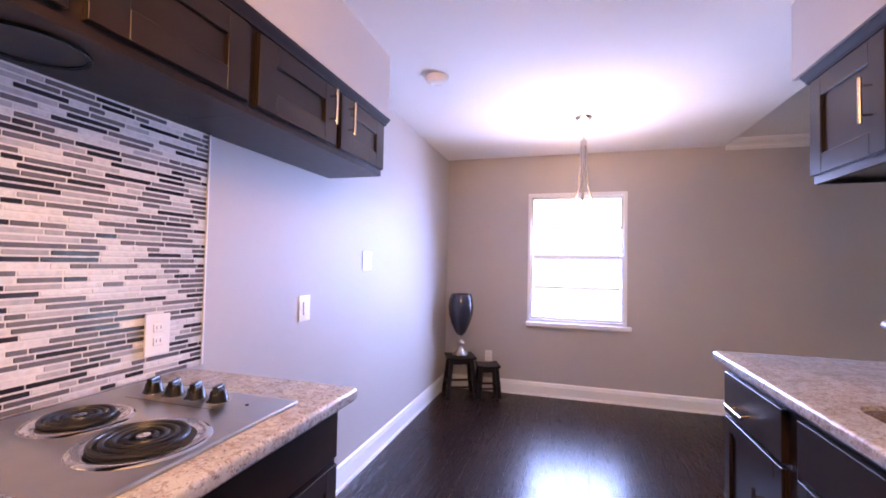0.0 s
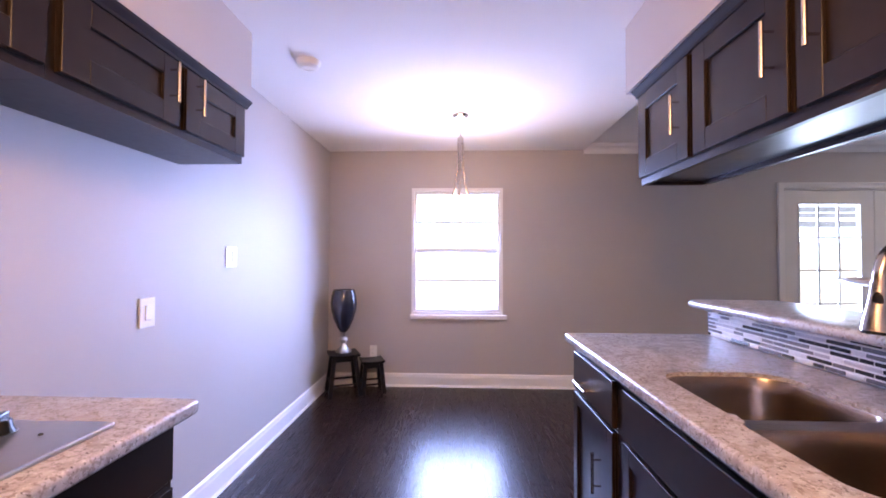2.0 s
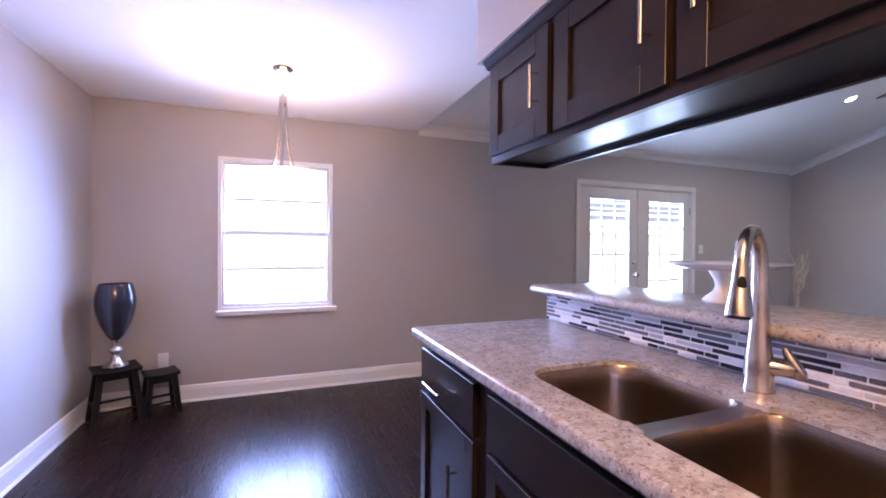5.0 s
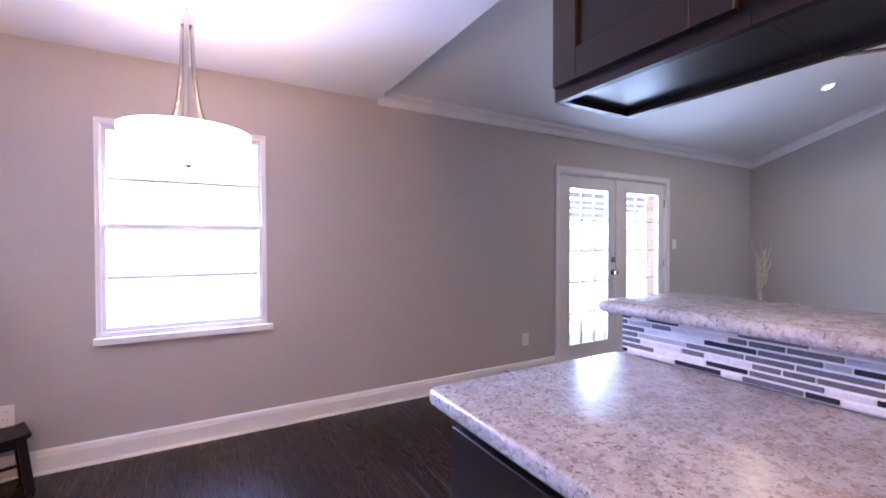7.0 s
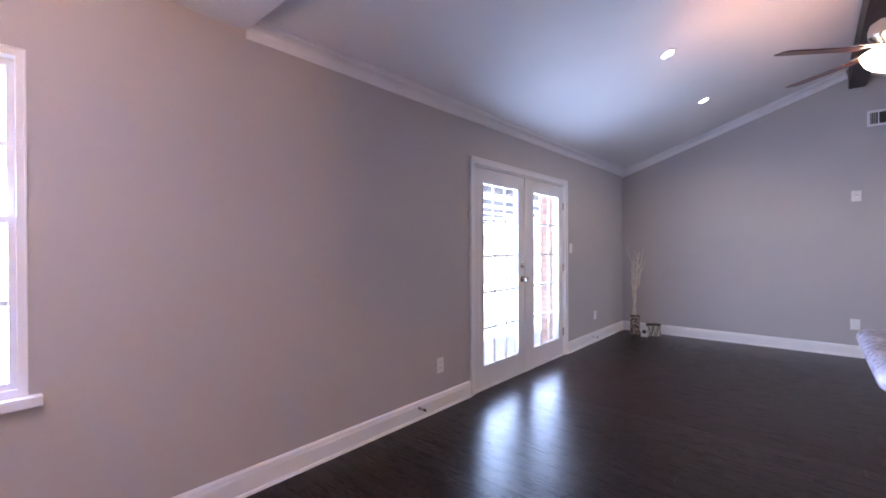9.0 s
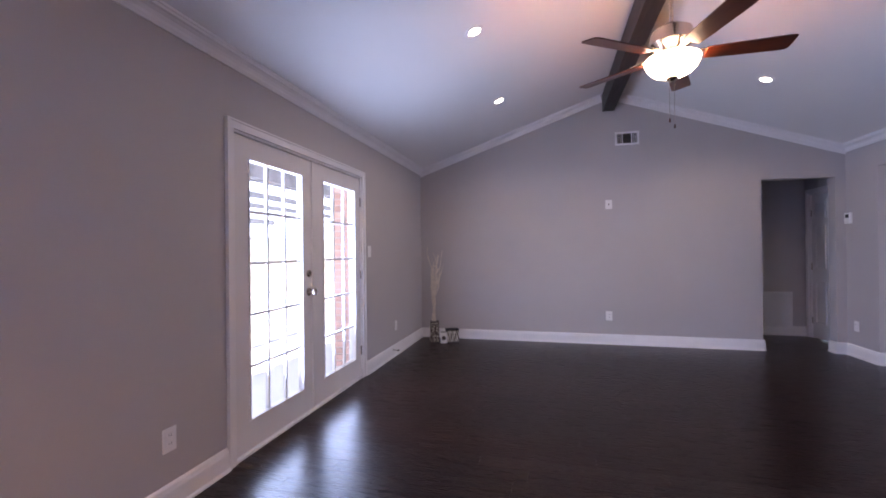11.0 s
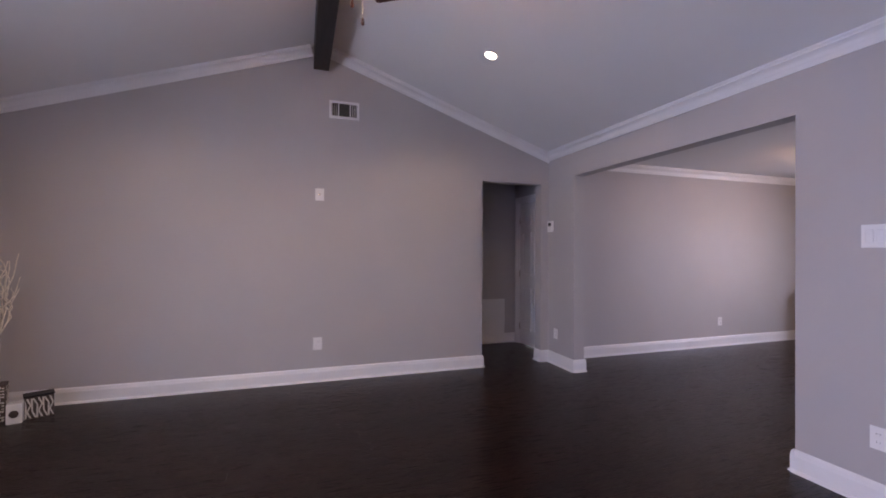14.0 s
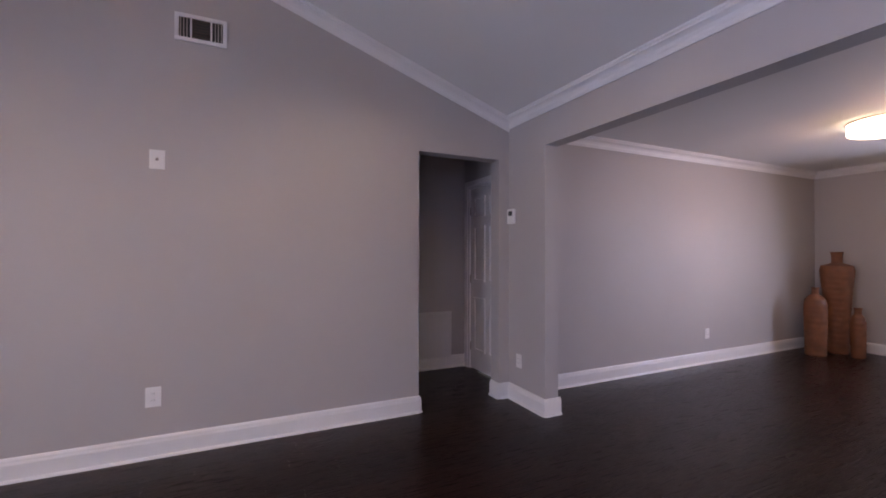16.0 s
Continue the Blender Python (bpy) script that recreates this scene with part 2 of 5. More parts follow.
def box(bm, x0, x1, y0, y1, z0, z1):
    vs = [bm.verts.new((x, y, z)) for z in (z0, z1) for x, y in ((x0, y0), (x1, y0), (x1, y1), (x0, y1))]
    return [bm.faces.new([vs[i] for i in f]) for f in ((3, 2, 1, 0), (4, 5, 6, 7), (0, 1, 5, 4), (1, 2, 6, 5), (2, 3, 7, 6), (3, 0, 4, 7))]


def soft_box(x0, x1, y0, y1, z0, z1, r=0.004, seg=2):
    bm = bmesh.new()
    box(bm, x0, x1, y0, y1, z0, z1)
    bmesh.ops.bevel(bm, geom=bm.edges[:], offset=r, segments=seg, profile=0.6, affect="EDGES")
    return bm


def boxes(*dims):
    bm = bmesh.new()
    for d in dims:
        box(bm, *d)
    return bm


def lathe(profile, seg=32, cx=0.0, cy=0.0, closed=False):
    bm = bmesh.new()
    rings = []
    for r, z in profile:
        if r < 1e-5:
            rings.append([bm.verts.new((cx, cy, z))])
        else:
            rings.append([bm.verts.new((cx + r * math.cos(2 * math.pi * i / seg), cy + r * math.sin(2 * math.pi * i / seg), z)) for i in range(seg)])
    pairs = list(zip(rings, rings[1:])) + ([(rings[-1], rings[0])] if closed else [])
    for a, b in pairs:
        for i in range(seg):
            j = (i + 1) % seg
            if len(a) == 1 and len(b) > 1:
                bm.faces.new((a[0], b[j], b[i]))
            elif len(b) == 1 and len(a) > 1:
                bm.faces.new((a[i], a[j], b[0]))
            elif len(a) > 1:
                bm.faces.new((a[i], a[j], b[j], b[i]))
    bmesh.ops.recalc_face_normals(bm, faces=bm.faces[:])
    return bm


def tube(points, radii, seg=12):
    bm = bmesh.new()
    pts = [Vector(p) for p in points]
    if isinstance(radii, (int, float)):
        radii = [radii] * len(pts)
    rings, side = [], None
    for i, p in enumerate(pts):
        d = (pts[min(i + 1, len(pts) - 1)] - pts[max(i - 1, 0)]).normalized()
        if side is None:
            side = d.orthogonal().normalized()
        side = (side - d * side.dot(d)).normalized()
        up = d.cross(side)
        rings.append([bm.verts.new(p + radii[i] * (math.cos(2 * math.pi * k / seg) * side + math.sin(2 * math.pi * k / seg) * up)) for k in range(seg)])
    for a, b in zip(rings, rings[1:]):
        for k in range(seg):
            bm.faces.new((a[k], a[(k + 1) % seg], b[(k + 1) % seg], b[k]))
    bm.faces.new(rings[0][::-1])
    bm.faces.new(rings[-1])
    return bm


def bez(points, count=16):
    """Smooth curve through the points."""
    pts = [Vector(p) for p in points]
    out = []
    for i in range(len(pts) - 1):
        p0, p1, p2, p3 = pts[max(i - 1, 0)], pts[i], pts[i + 1], pts[min(i + 2, len(pts) - 1)]
        for k in range(count):
            t = k / count
            out.append(0.5 * ((2 * p1) + (p2 - p0) * t + (2 * p0 - 5 * p1 + 4 * p2 - p3) * t * t + (3 * p1 - p0 - 3 * p2 + p3) * t ** 3))
    return out + [pts[-1]]


def extrude_profile(profile, start, end, up=(0, 0, 1), out=(1, 0, 0)):
    """A moulding: a profile of (out, up) pairs drawn from start to end."""
    bm = bmesh.new()
    up, out, a, b = Vector(up), Vector(out), Vector(start), Vector(end)
    r0 = [bm.verts.new(a + out * o + up * u) for o, u in profile]
    r1 = [bm.verts.new(b + out * o + up * u) for o, u in profile]
    n = len(profile)
    for i in range(n):
        j = (i + 1) % n
        bm.faces.new((r0[i], r0[j], r1[j], r1[i]))
    bm.faces.new(r0)
    bm.faces.new(r1[::-1])
    bmesh.ops.recalc_face_normals(bm, faces=bm.faces[:])
    return bm


def merged(*parts):
    bm = bmesh.new()
    for p in parts:
        me = bpy.data.meshes.new("tmp")
        p.to_mesh(me)
        p.free()
        bm.from_mesh(me)
        bpy.data.meshes.remove(me)
    return bm


def mesh_of(name, bm, material, smooth=False):
    me = bpy.data.meshes.new(name)
    bm.to_mesh(me)
    bm.free()
    me.materials.append(material)
    if smooth:
        me.shade_smooth()
        me.set_sharp_from_angle(angle=radians(38))
    return me


def part(name, bm, material, parent=None, label="", smooth=False):
    ob = new(name, mesh_of(name, bm, material, smooth))
    if parent is not None:
        ob.parent = parent
    if label:
        ob["label"] = label
    return ob


def thing(name, label, category, at=(0, 0, 0), group="", turn=0.0):
    ob = new(name)
    ob.matrix_world = pose(*at, 0, 0, turn)
    return tagged(ob, label, category, group)


def structure(name, bm, material, label="", category="", smooth=False):
    return tagged(part(name, bm, material, None, "", smooth), label, category, kind="structure")


def holed(axis, d0, d1, a0, a1, z0, z1, holes):
    """A wall between d0 and d1, from a0 to a1 along the other axis, with openings (a0, a1, z0, z1)."""
    bm = bmesh.new()
    us = sorted({a0, a1, *(h[0] for h in holes), *(h[1] for h in holes)})
    for u0, u1 in zip(us, us[1:]):
        mid = (u0 + u1) / 2
        z = z0
        for h in sorted((h for h in holes if h[0] < mid < h[1]), key=lambda q: q[2]):
            if h[2] > z:
                box(bm, *((u0, u1, d0, d1) if axis == "y" else (d0, d1, u0, u1)), z, h[2])
            z = h[3]
        if z < z1:
            box(bm, *((u0, u1, d0, d1) if axis == "y" else (d0, d1, u0, u1)), z, z1)
    return bm


# ---------------------------------------------------------------- setting
XW, YN, XE, YS, YF, XV = -0.64, 4.98, 7.86, -0.31, -5.5, 2.0
CEIL, SPRING, RIDGE, YR = 2.44, 2.475, 3.385, 2.335
WIN = (0.232, 1.165, 0.74, 2.045)
FD = (3.98, 5.79, 0.0, 2.035)
ARCH = (5.18, 7.355, 0.0, 2.145)
HALL = (-0.205, 0.56, 0.0, 2.117)
FW = (4.5, 6.3, 0.75, 2.05)

structure("wall_north", holed("y", YN, YN + 0.15, XW - 0.13, XE + 0.13, 0, 2.60, [WIN, FD]), PAINT, "matte greige painted plaster wall", "wall")
structure("wall_west", boxes((XW - 0.13, XW, YS - 0.13, YN, 0, 2.5)), PAINT, "matte greige painted kitchen wall", "wall")
east = holed("x", XE, XE + 0.13, YF - 0.13, YN, 0, 2.44, [HALL])
gable = [(YS - 0.13, 2.44), (YN, 2.44), (YN, SPRING + 0.02), (YR, RIDGE + 0.02), (YS - 0.13, SPRING - 0.03)]
ga = extrude_profile([(y, z) for y, z in gable], (XE, 0, 0), (XE + 0.13, 0, 0), up=(0, 0, 1), out=(0, 1, 0))
structure("wall_east", merged(east, ga), PAINT, "matte greige painted gable wall", "wall")
structure("wall_arch", holed("y", YS - 0.13, YS, XW, XE, 0, 2.55, [ARCH]), PAINT, "matte greige wall with a wide cased-free opening", "wall")
structure("wall_front", holed("y", YF - 0.13, YF, XV - 0.13, XE + 0.13, 0, 2.5, [FW]), PAINT, "matte greige painted front room wall", "wall")
structure("wall_front_west", boxes((XV - 0.13, XV, YF, YS - 0.13, 0, 2.5)), PAINT, "matte greige painted front room wall", "wall")
structure("wall_hall_back", boxes((8.97, 9.1, -0.58, 2.0, 0, 2.5)), PAINT, "greige painted hallway wall", "wall")
structure("wall_hall_south", holed("y", -0.58, -0.45, XE + 0.13, 8.97, 0, 2.5, [(8.10, 8.88, 0, 2.03)]), PAINT, "greige painted hallway wall with a door", "wall")
structure("wall_hall_north", boxes((XE + 0.13, 8.97, 2.0, 2.13, 0, 2.5)), PAINT, "greige painted hallway wall", "wall")
structure("ceiling_kitchen", boxes((XW, XV - 0.08, YS, YN, CEIL, CEIL + 0.12)), WHITE, "flat white painted ceiling", "ceiling")
tri = [(YS, 2.44), (YN, 2.44), (YN, SPRING), (YR, RIDGE), (YS, SPRING)]
structure("ceiling_step", extrude_profile(tri, (XV - 0.08, 0, 0), (XV, 0, 0), out=(0, 1, 0)), WHITE, "white painted gable end over the kitchen", "wall")
for nm, ya in (("ceiling_vault_north", YN), ("ceiling_vault_south", YS)):
    sgn = 1 if ya > YR else -1
    prof = [(ya + 0.14 * sgn, SPRING - 0.14 * 0.344), (YR, RIDGE), (YR, RIDGE + 0.13), (ya + 0.14 * sgn, SPRING + 0.09)]
    structure(nm, extrude_profile(prof, (XV, 0, 0), (XE, 0, 0), out=(0, 1, 0)), WHITE, "sloping white painted cathedral ceiling", "ceiling")
structure("ceiling_front", boxes((XV, XE, YF, YS - 0.13, CEIL, CEIL + 0.12)), WHITE, "flat white painted ceiling", "ceiling")
structure("ceiling_hall", boxes((XE + 0.13, 8.97, -0.45, 2.0, CEIL, CEIL + 0.12)), WHITE, "flat white painted hallway ceiling", "ceiling")
structure("soffit_west", boxes((XW, -0.315, YS, 2.655, 2.085, CEIL)), PAINT, "painted soffit above the wall cabinets", "wall")
structure("soffit_east", boxes((1.525, XV - 0.08, YS, 2.665, 2.115, CEIL)), PAINT, "painted soffit above the wall cabinets", "wall")
structure("subfloor", boxes((XW - 0.13, 9.1, YF - 0.13, YN + 0.15, -0.15, -0.014)), BEAM, "dark subfloor under the boards", "floor")

# roof over the house, seen by the sky only
structure("roof", boxes((XW - 0.3, 9.4, YF - 0.5, YN + 0.20, 3.60, 3.70)), SHINGLE, "low grey shingle roof", "roof")

# baseboards with a shaped top
BASEP = [(0, 0), (0.031, 0), (0.030, 0.007), (0.026, 0.014), (0.018, 0.018), (0.018, 0.098), (0.014, 0.112), (0.013, 0.122), (0.008, 0.131), (0.004, 0.135), (0, 0.135)]


def baseboard(a, b, out):
    structure("baseboard", extrude_profile(BASEP, (*a, 0), (*b, 0), out=(*out, 0)), TRIM, "tall white gloss baseboard", "baseboard")


baseboard((XW, 1.72), (XW, YN), (1, 0))
baseboard((XW + 0.018, YN), (3.92, YN), (0, -1))
baseboard((5.86, YN), (XE - 0.018, YN), (0, -1))
baseboard((XE, YN), (XE, HALL[1]), (-1, 0))
baseboard((XE, HALL[0]), (XE, YS), (-1, 0))
baseboard((XE - 0.018, YS), (ARCH[1] - 0.010, YS), (0, 1))
baseboard((ARCH[1], YS + 0.0195), (ARCH[1], YS - 0.148), (-1, 0))
baseboard((ARCH[0], YS + 0.0195), (ARCH[0], YS - 0.148), (1, 0))
baseboard((ARCH[0] + 0.010, YS), (XV + 0.03, YS), (0, 1))
baseboard((XE + 0.13, HALL[0]), (XE - 0.0195, HALL[0]), (0, 1))
baseboard((XE + 0.13, HALL[1]), (XE - 0.0195, HALL[1]), (0, -1))
baseboard((XE, YS - 0.13), (XE, YF), (-1, 0))
baseboard((XE - 0.018, YF), (XV, YF), (0, 1))
baseboard((8.97, 2.0), (8.97, -0.45), (-1, 0))
baseboard((XE + 0.13, -0.45), (8.04, -0.45), (0, 1))

# crown moulding
CROWNP = [(0, 0), (0.008, 0), (0.012, 0.012), (0.016, 0.02), (0.018, 0.034), (0.028, 0.052), (0.044, 0.064), (0.056, 0.068), (0.058, 0.080), (0.066, 0.084), (0.066, 0.096), (0, 0.096)]


def crown(a, b, out, up=(0, 0, 1)):
    structure("crown_moulding", extrude_profile(CROWNP, a, b, up=up, out=out), TRIM, "white stepped crown moulding", "moulding")


CZ = SPRING - 0.075
crown((XV, YN, CZ), (XE, YN, CZ), (0, -1, 0))
crown((XE, YS, CZ), (XV, YS, CZ), (0, 1, 0))
slope = Vector((0, YR - YN, RIDGE - SPRING)).normalized()
upn = Vector((0, slope.z, -slope.y)).normalized()
if upn.z < 0:
    upn = -upn
crown(tuple(Vector((XE, YN, SPRING - 0.10))), tuple(Vector((XE, YR + 0.075, RIDGE - 0.10 - 0.075 * 0.344))), (-1, 0, 0), tuple(upn))
upn2 = Vector((0, -upn.y, upn.z))
crown(tuple(Vector((XE, YR - 0.075, RIDGE - 0.10 - 0.075 * 0.344))), tuple(Vector((XE, YS, SPRING - 0.10))), (-1, 0, 0), tuple(upn2))
crown((XE, YS - 0.13, CEIL - 0.097), (XE, YF, CEIL - 0.097), (-1, 0, 0))
crown((XE, YF, CEIL - 0.097), (XV, YF, CEIL - 0.097), (0, 1, 0))
crown((XV, YS - 0.13, CEIL - 0.097), (XE, YS - 0.13, CEIL - 0.097), (0, -1, 0))

beam = structure("ridge_beam", merged(soft_box(XV, XE - 0.002, YR - 0.075, YR + 0.075, 3.128, RIDGE - 0.012, 0.006)), BEAM, "dark stained solid timber ridge beam", "beam")


# ---------------------------------------------------------------- windows and doors
def window(name, x0, x1, z0, z1, y, inward, sill=True, label=""):
    """A white single-hung window with one bar across each sash; inward is -1 where the room lies towards -y."""
    w = structure(name, boxes((x0, x0 + 0.022, y, y + 0.10, z0, z1), (x1 - 0.022, x1, y, y + 0.10, z0, z1), (x0 + 0.022, x1 - 0.022, y, y + 0.10, z1 - 0.026, z1), (x0 + 0.022, x1 - 0.022, y, y + 0.10, z0, z0 + 0.026)), TRIM, label, "window")
    mid = z0 + (z1 - z0) * 0.507
    a, b = x0 + 0.022, x1 - 0.022
    for nm, lo, hi, yy in (("upper_sash", mid - 0.026, z1 - 0.026, y + 0.055), ("lower_sash", z0 + 0.026, mid + 0.018, y + 0.02)):
        s = part(nm, boxes((a, a + 0.022, yy, yy + 0.03, lo, hi), (b - 0.022, b, yy, yy + 0.03, lo, hi), (a + 0.022, b - 0.022, yy, yy + 0.03, hi - 0.026, hi), (a + 0.022, b - 0.022, yy, yy + 0.03, lo, lo + 0.026)), DOORWHITE, w)
        zc = (lo + hi) / 2
        part("glazing_bar", boxes((a + 0.022, b - 0.022, yy + 0.008, yy + 0.022, zc - 0.010, zc + 0.010)), DOORWHITE, s)
        for p0, p1 in ((lo + 0.026, zc - 0.010), (zc + 0.010, hi - 0.026)):
            g = part("pane", boxes((a + 0.020, b - 0.020, yy + 0.013, yy + 0.017, p0, p1)), GLASS, s)
            g.visible_shadow = False
    if sill:
        part("window_sill", soft_box(x0 - 0.016, x1 + 0.045, y - 0.035, y + 0.02, z0 - 0.045, z0 - 0.002, 0.006), TRIM, w)
        part("casing", boxes((x0 - 0.004, x0, y - 0.006, y + 0.02, z0, z1 + 0.004), (x1, x1 + 0.006, y - 0.006, y + 0.02, z0, z1 + 0.004), (x0, x1, y - 0.006, y + 0.02, z1, z1 + 0.004)), TRIM, w)
    return w


window("window_1", *WIN, YN, -1, True, "white single-hung window with horizontal bars, daylight behind")
window("window_2", *FW, YF - 0.11, 1, False, "white front room window, daylight behind")

fd = structure("door_1", boxes((3.98, 3.995, YN, YN + 0.14, 0, 2.035), (5.775, 5.79, YN, YN + 0.14, 0, 2.035), (3.995, 5.775, YN, YN + 0.14, 2.02, 2.035)), TRIM, "white double french doors with divided glass, closed", "door")
CAS = 0.058
part("casing", boxes((3.98 - CAS, 3.98, YN - 0.018, YN + 0.01, 0, 2.035 + CAS), (5.79, 5.79 + CAS, YN - 0.018, YN + 0.01, 0, 2.035 + CAS), (3.98, 5.79, YN - 0.018, YN + 0.01, 2.035, 2.035 + CAS)), TRIM, fd)
part("casing_bead", boxes((3.98 - CAS, 3.98 - CAS + 0.012, YN - 0.024, YN - 0.018, 0, 2.035 + CAS), (5.79 + CAS - 0.012, 5.79 + CAS, YN - 0.024, YN - 0.018, 0, 2.035 + CAS), (3.98 - CAS + 0.012, 5.79 + CAS - 0.012, YN - 0.024, YN - 0.018, 2.023 + CAS, 2.035 + CAS)), TRIM, fd)
part("threshold", soft_box(3.995, 5.775, YN - 0.01, YN + 0.12, 0.0, 0.018, 0.004), TRIM, fd)


def french_leaf(x0, x1, g0, g1):
    z0, z1, ya, yb = 0.022, 2.017, YN + 0.012, YN + 0.055
    ga0, ga1 = 0.212, 1.878
    leaf = part("door_leaf", boxes((x0, g0, ya, yb, z0, z1), (g1, x1, ya, yb, z0, z1), (g0, g1, ya, yb, z0, ga0), (g0, g1, ya, yb, ga1, z1)), DOORWHITE, fd)
    part("glazing_bead", boxes((g0 - 0.012, g0, ya - 0.006, ya, ga0 - 0.012, ga1 + 0.012), (g1, g1 + 0.012, ya - 0.006, ya, ga0 - 0.012, ga1 + 0.012), (g0, g1, ya - 0.006, ya, ga1, ga1 + 0.012), (g0, g1, ya - 0.006, ya, ga0 - 0.012, ga0)), DOORWHITE, leaf)
    cols, rows = 3, 5
    dx, dz = (g1 - g0) / cols, (ga1 - ga0) / rows
    for i in range(1, cols):
        part("glazing_bar", boxes((g0 + dx * i - 0.009, g0 + dx * i + 0.009, ya + 0.010, yb - 0.010, ga0, ga1)), DOORWHITE, leaf)
    for j in range(1, rows):
        part("glazing_bar", boxes((g0, g1, ya + 0.012, yb - 0.012, ga0 + dz * j - 0.008, ga0 + dz * j + 0.008)), DOORWHITE, leaf)
    for i in range(cols):
        for j in range(rows):
            g = part("pane", boxes((g0 + dx * i + 0.008, g0 + dx * (i + 1) - 0.008, ya + 0.019, ya + 0.023, ga0 + dz * j + 0.008, ga0 + dz * (j + 1) - 0.008)), GLASS, leaf)
            g.visible_shadow = False
    return leaf


left_leaf = french_leaf(3.998, 4.883, 4.145, 4.74)
right_leaf = french_leaf(4.890, 5.772, 5.065, 5.655)
part("astragal", soft_box(4.872, 4.900, YN + 0.002, YN + 0.012, 0.022, 2.017, 0.003), DOORWHITE, fd)
for zc in (0.28, 1.05, 1.78):
    part("hinge", lathe([(0, -0.045), (0.007, -0.045), (0.007, 0.045), (0, 0.045)], 10), NICKEL, right_leaf).location = (5.774, YN + 0.006, zc)


def knob_set(x, z, y):
    m = Matrix.Translation((x, y, z)) @ pose(0, 0, 0, 90, 0, 0)
    k = part("door_knob", lathe([(0, 0), (0.032, 0), (0.033, 0.006), (0.014, 0.010), (0.011, 0.028), (0.022, 0.036), (0.029, 0.050), (0.026, 0.064), (0.012, 0.070), (0, 0.070)], 24), NICKEL, left_leaf, "round satin nickel knob", True)
    k.matrix_basis = m
    d = part("deadbolt", lathe([(0, 0), (0.029, 0), (0.030, 0.008), (0.024, 0.014), (0, 0.014)], 24), NICKEL, left_leaf, "round satin nickel deadbolt", True)
    d.matrix_basis = Matrix.Translation((0, 0, 0.145)) @ m
    t = part("thumb_turn", soft_box(-0.006, 0.006, -0.016, 0.016, 0.014, 0.026, 0.002), NICKEL, left_leaf)
    t.matrix_basis = Matrix.Translation((0, 0, 0.145)) @ m


knob_set(4.825, 0.965, YN + 0.012)

# six-panel door in the hallway
hd = structure("door_2", boxes((8.10, 8.13, -0.56, -0.45, 0, 2.03), (8.85, 8.88, -0.56, -0.45, 0, 2.03), (8.13, 8.85, -0.56, -0.45, 2.0, 2.03)), TRIM, "white six-panel hallway door, closed", "door")
part("casing", boxes((8.045, 8.10, -0.45, -0.434, 0, 2.085), (8.88, 8.935, -0.45, -0.434, 0, 2.085), (8.10, 8.88, -0.45, -0.434, 2.03, 2.085)), TRIM, hd)
leaf2 = part("door_leaf", boxes((8.132, 8.848, -0.50, -0.468, 0.012, 1.998)), DOORWHITE, hd)
for x0, x1 in ((8.22, 8.45), (8.53, 8.76)):
    for z0, z1 in ((0.22, 0.80), (0.98, 1.58), (1.68, 1.90)):
        fr = boxes((x0, x0 + 0.02, -0.468, -0.455, z0, z1), (x1 - 0.02, x1, -0.468, -0.455, z0, z1), (x0 + 0.02, x1 - 0.02, -0.468, -0.455, z1 - 0.02, z1), (x0 + 0.02, x1 - 0.02, -0.468, -0.455, z0, z0 + 0.02))
        pn = part("door_panel", fr, DOORWHITE, leaf2)
kb = part("door_knob", lathe([(0, 0), (0.030, 0), (0.013, 0.010), (0.011, 0.028), (0.028, 0.048), (0.012, 0.066), (0, 0.066)], 20), NICKEL, leaf2, "round satin nickel knob", True)
kb.matrix_basis = Matrix.Translation((8.19, -0.468, 0.95)) @ pose(0, 0, 0, -90, 0, 0)
for zc in (0.25, 1.0, 1.75):
    part("hinge", boxes((8.842, 8.856, -0.468, -0.458, zc - 0.045, zc + 0.045)), NICKEL, hd)


# ---------------------------------------------------------------- plates, vents, detectors
def plate(name, label, at, face, w=0.075, h=0.118, kind="outlet", gangs=1):
    """A wall plate; face is the way it looks, as degrees of turn about z from -y."""
    t = thing(name, label, name.replace("_", " "), at, "wall plates", face)
    part("cover", soft_box(-w / 2, w / 2, -0.007, -0.0005, -h / 2, h / 2, 0.003), PLASTIC, t)
    for g in range(gangs):
        gx = (g - (gangs - 1) / 2) * 0.046
        if kind == "outlet":
            for s in (-1, 1):
                r = part("socket", soft_box(gx - 0.017, gx + 0.017, -0.0095, -0.006, s * 0.021 - 0.014, s * 0.021 + 0.014, 0.002, 1), PLASTIC, t)
                part("slot", boxes((gx - 0.008, gx - 0.006, -0.0100, -0.0093, s * 0.021 - 0.003, s * 0.021 + 0.007), (gx + 0.006, gx + 0.008, -0.0100, -0.0093, s * 0.021 - 0.003, s * 0.021 + 0.007)), SLOT, r)
        elif kind == "rocker":
            part("rocker", soft_box(gx - 0.017, gx + 0.017, -0.012, -0.006, -0.034, 0.034, 0.003, 1), PLASTIC, t)
        elif kind == "toggle":
            part("toggle", soft_box(gx - 0.005, gx + 0.005, -0.020, -0.006, -0.004, 0.014, 0.002, 1), PLASTIC, t)
        else:
            part("jack", lathe([(0, 0), (0.009, 0), (0.009, 0.006), (0, 0.006)], 12), SLOT if kind == "blank" else NICKEL, t).matrix_basis = pose(gx, -0.0065, 0, 90, 0, 0)
    return t


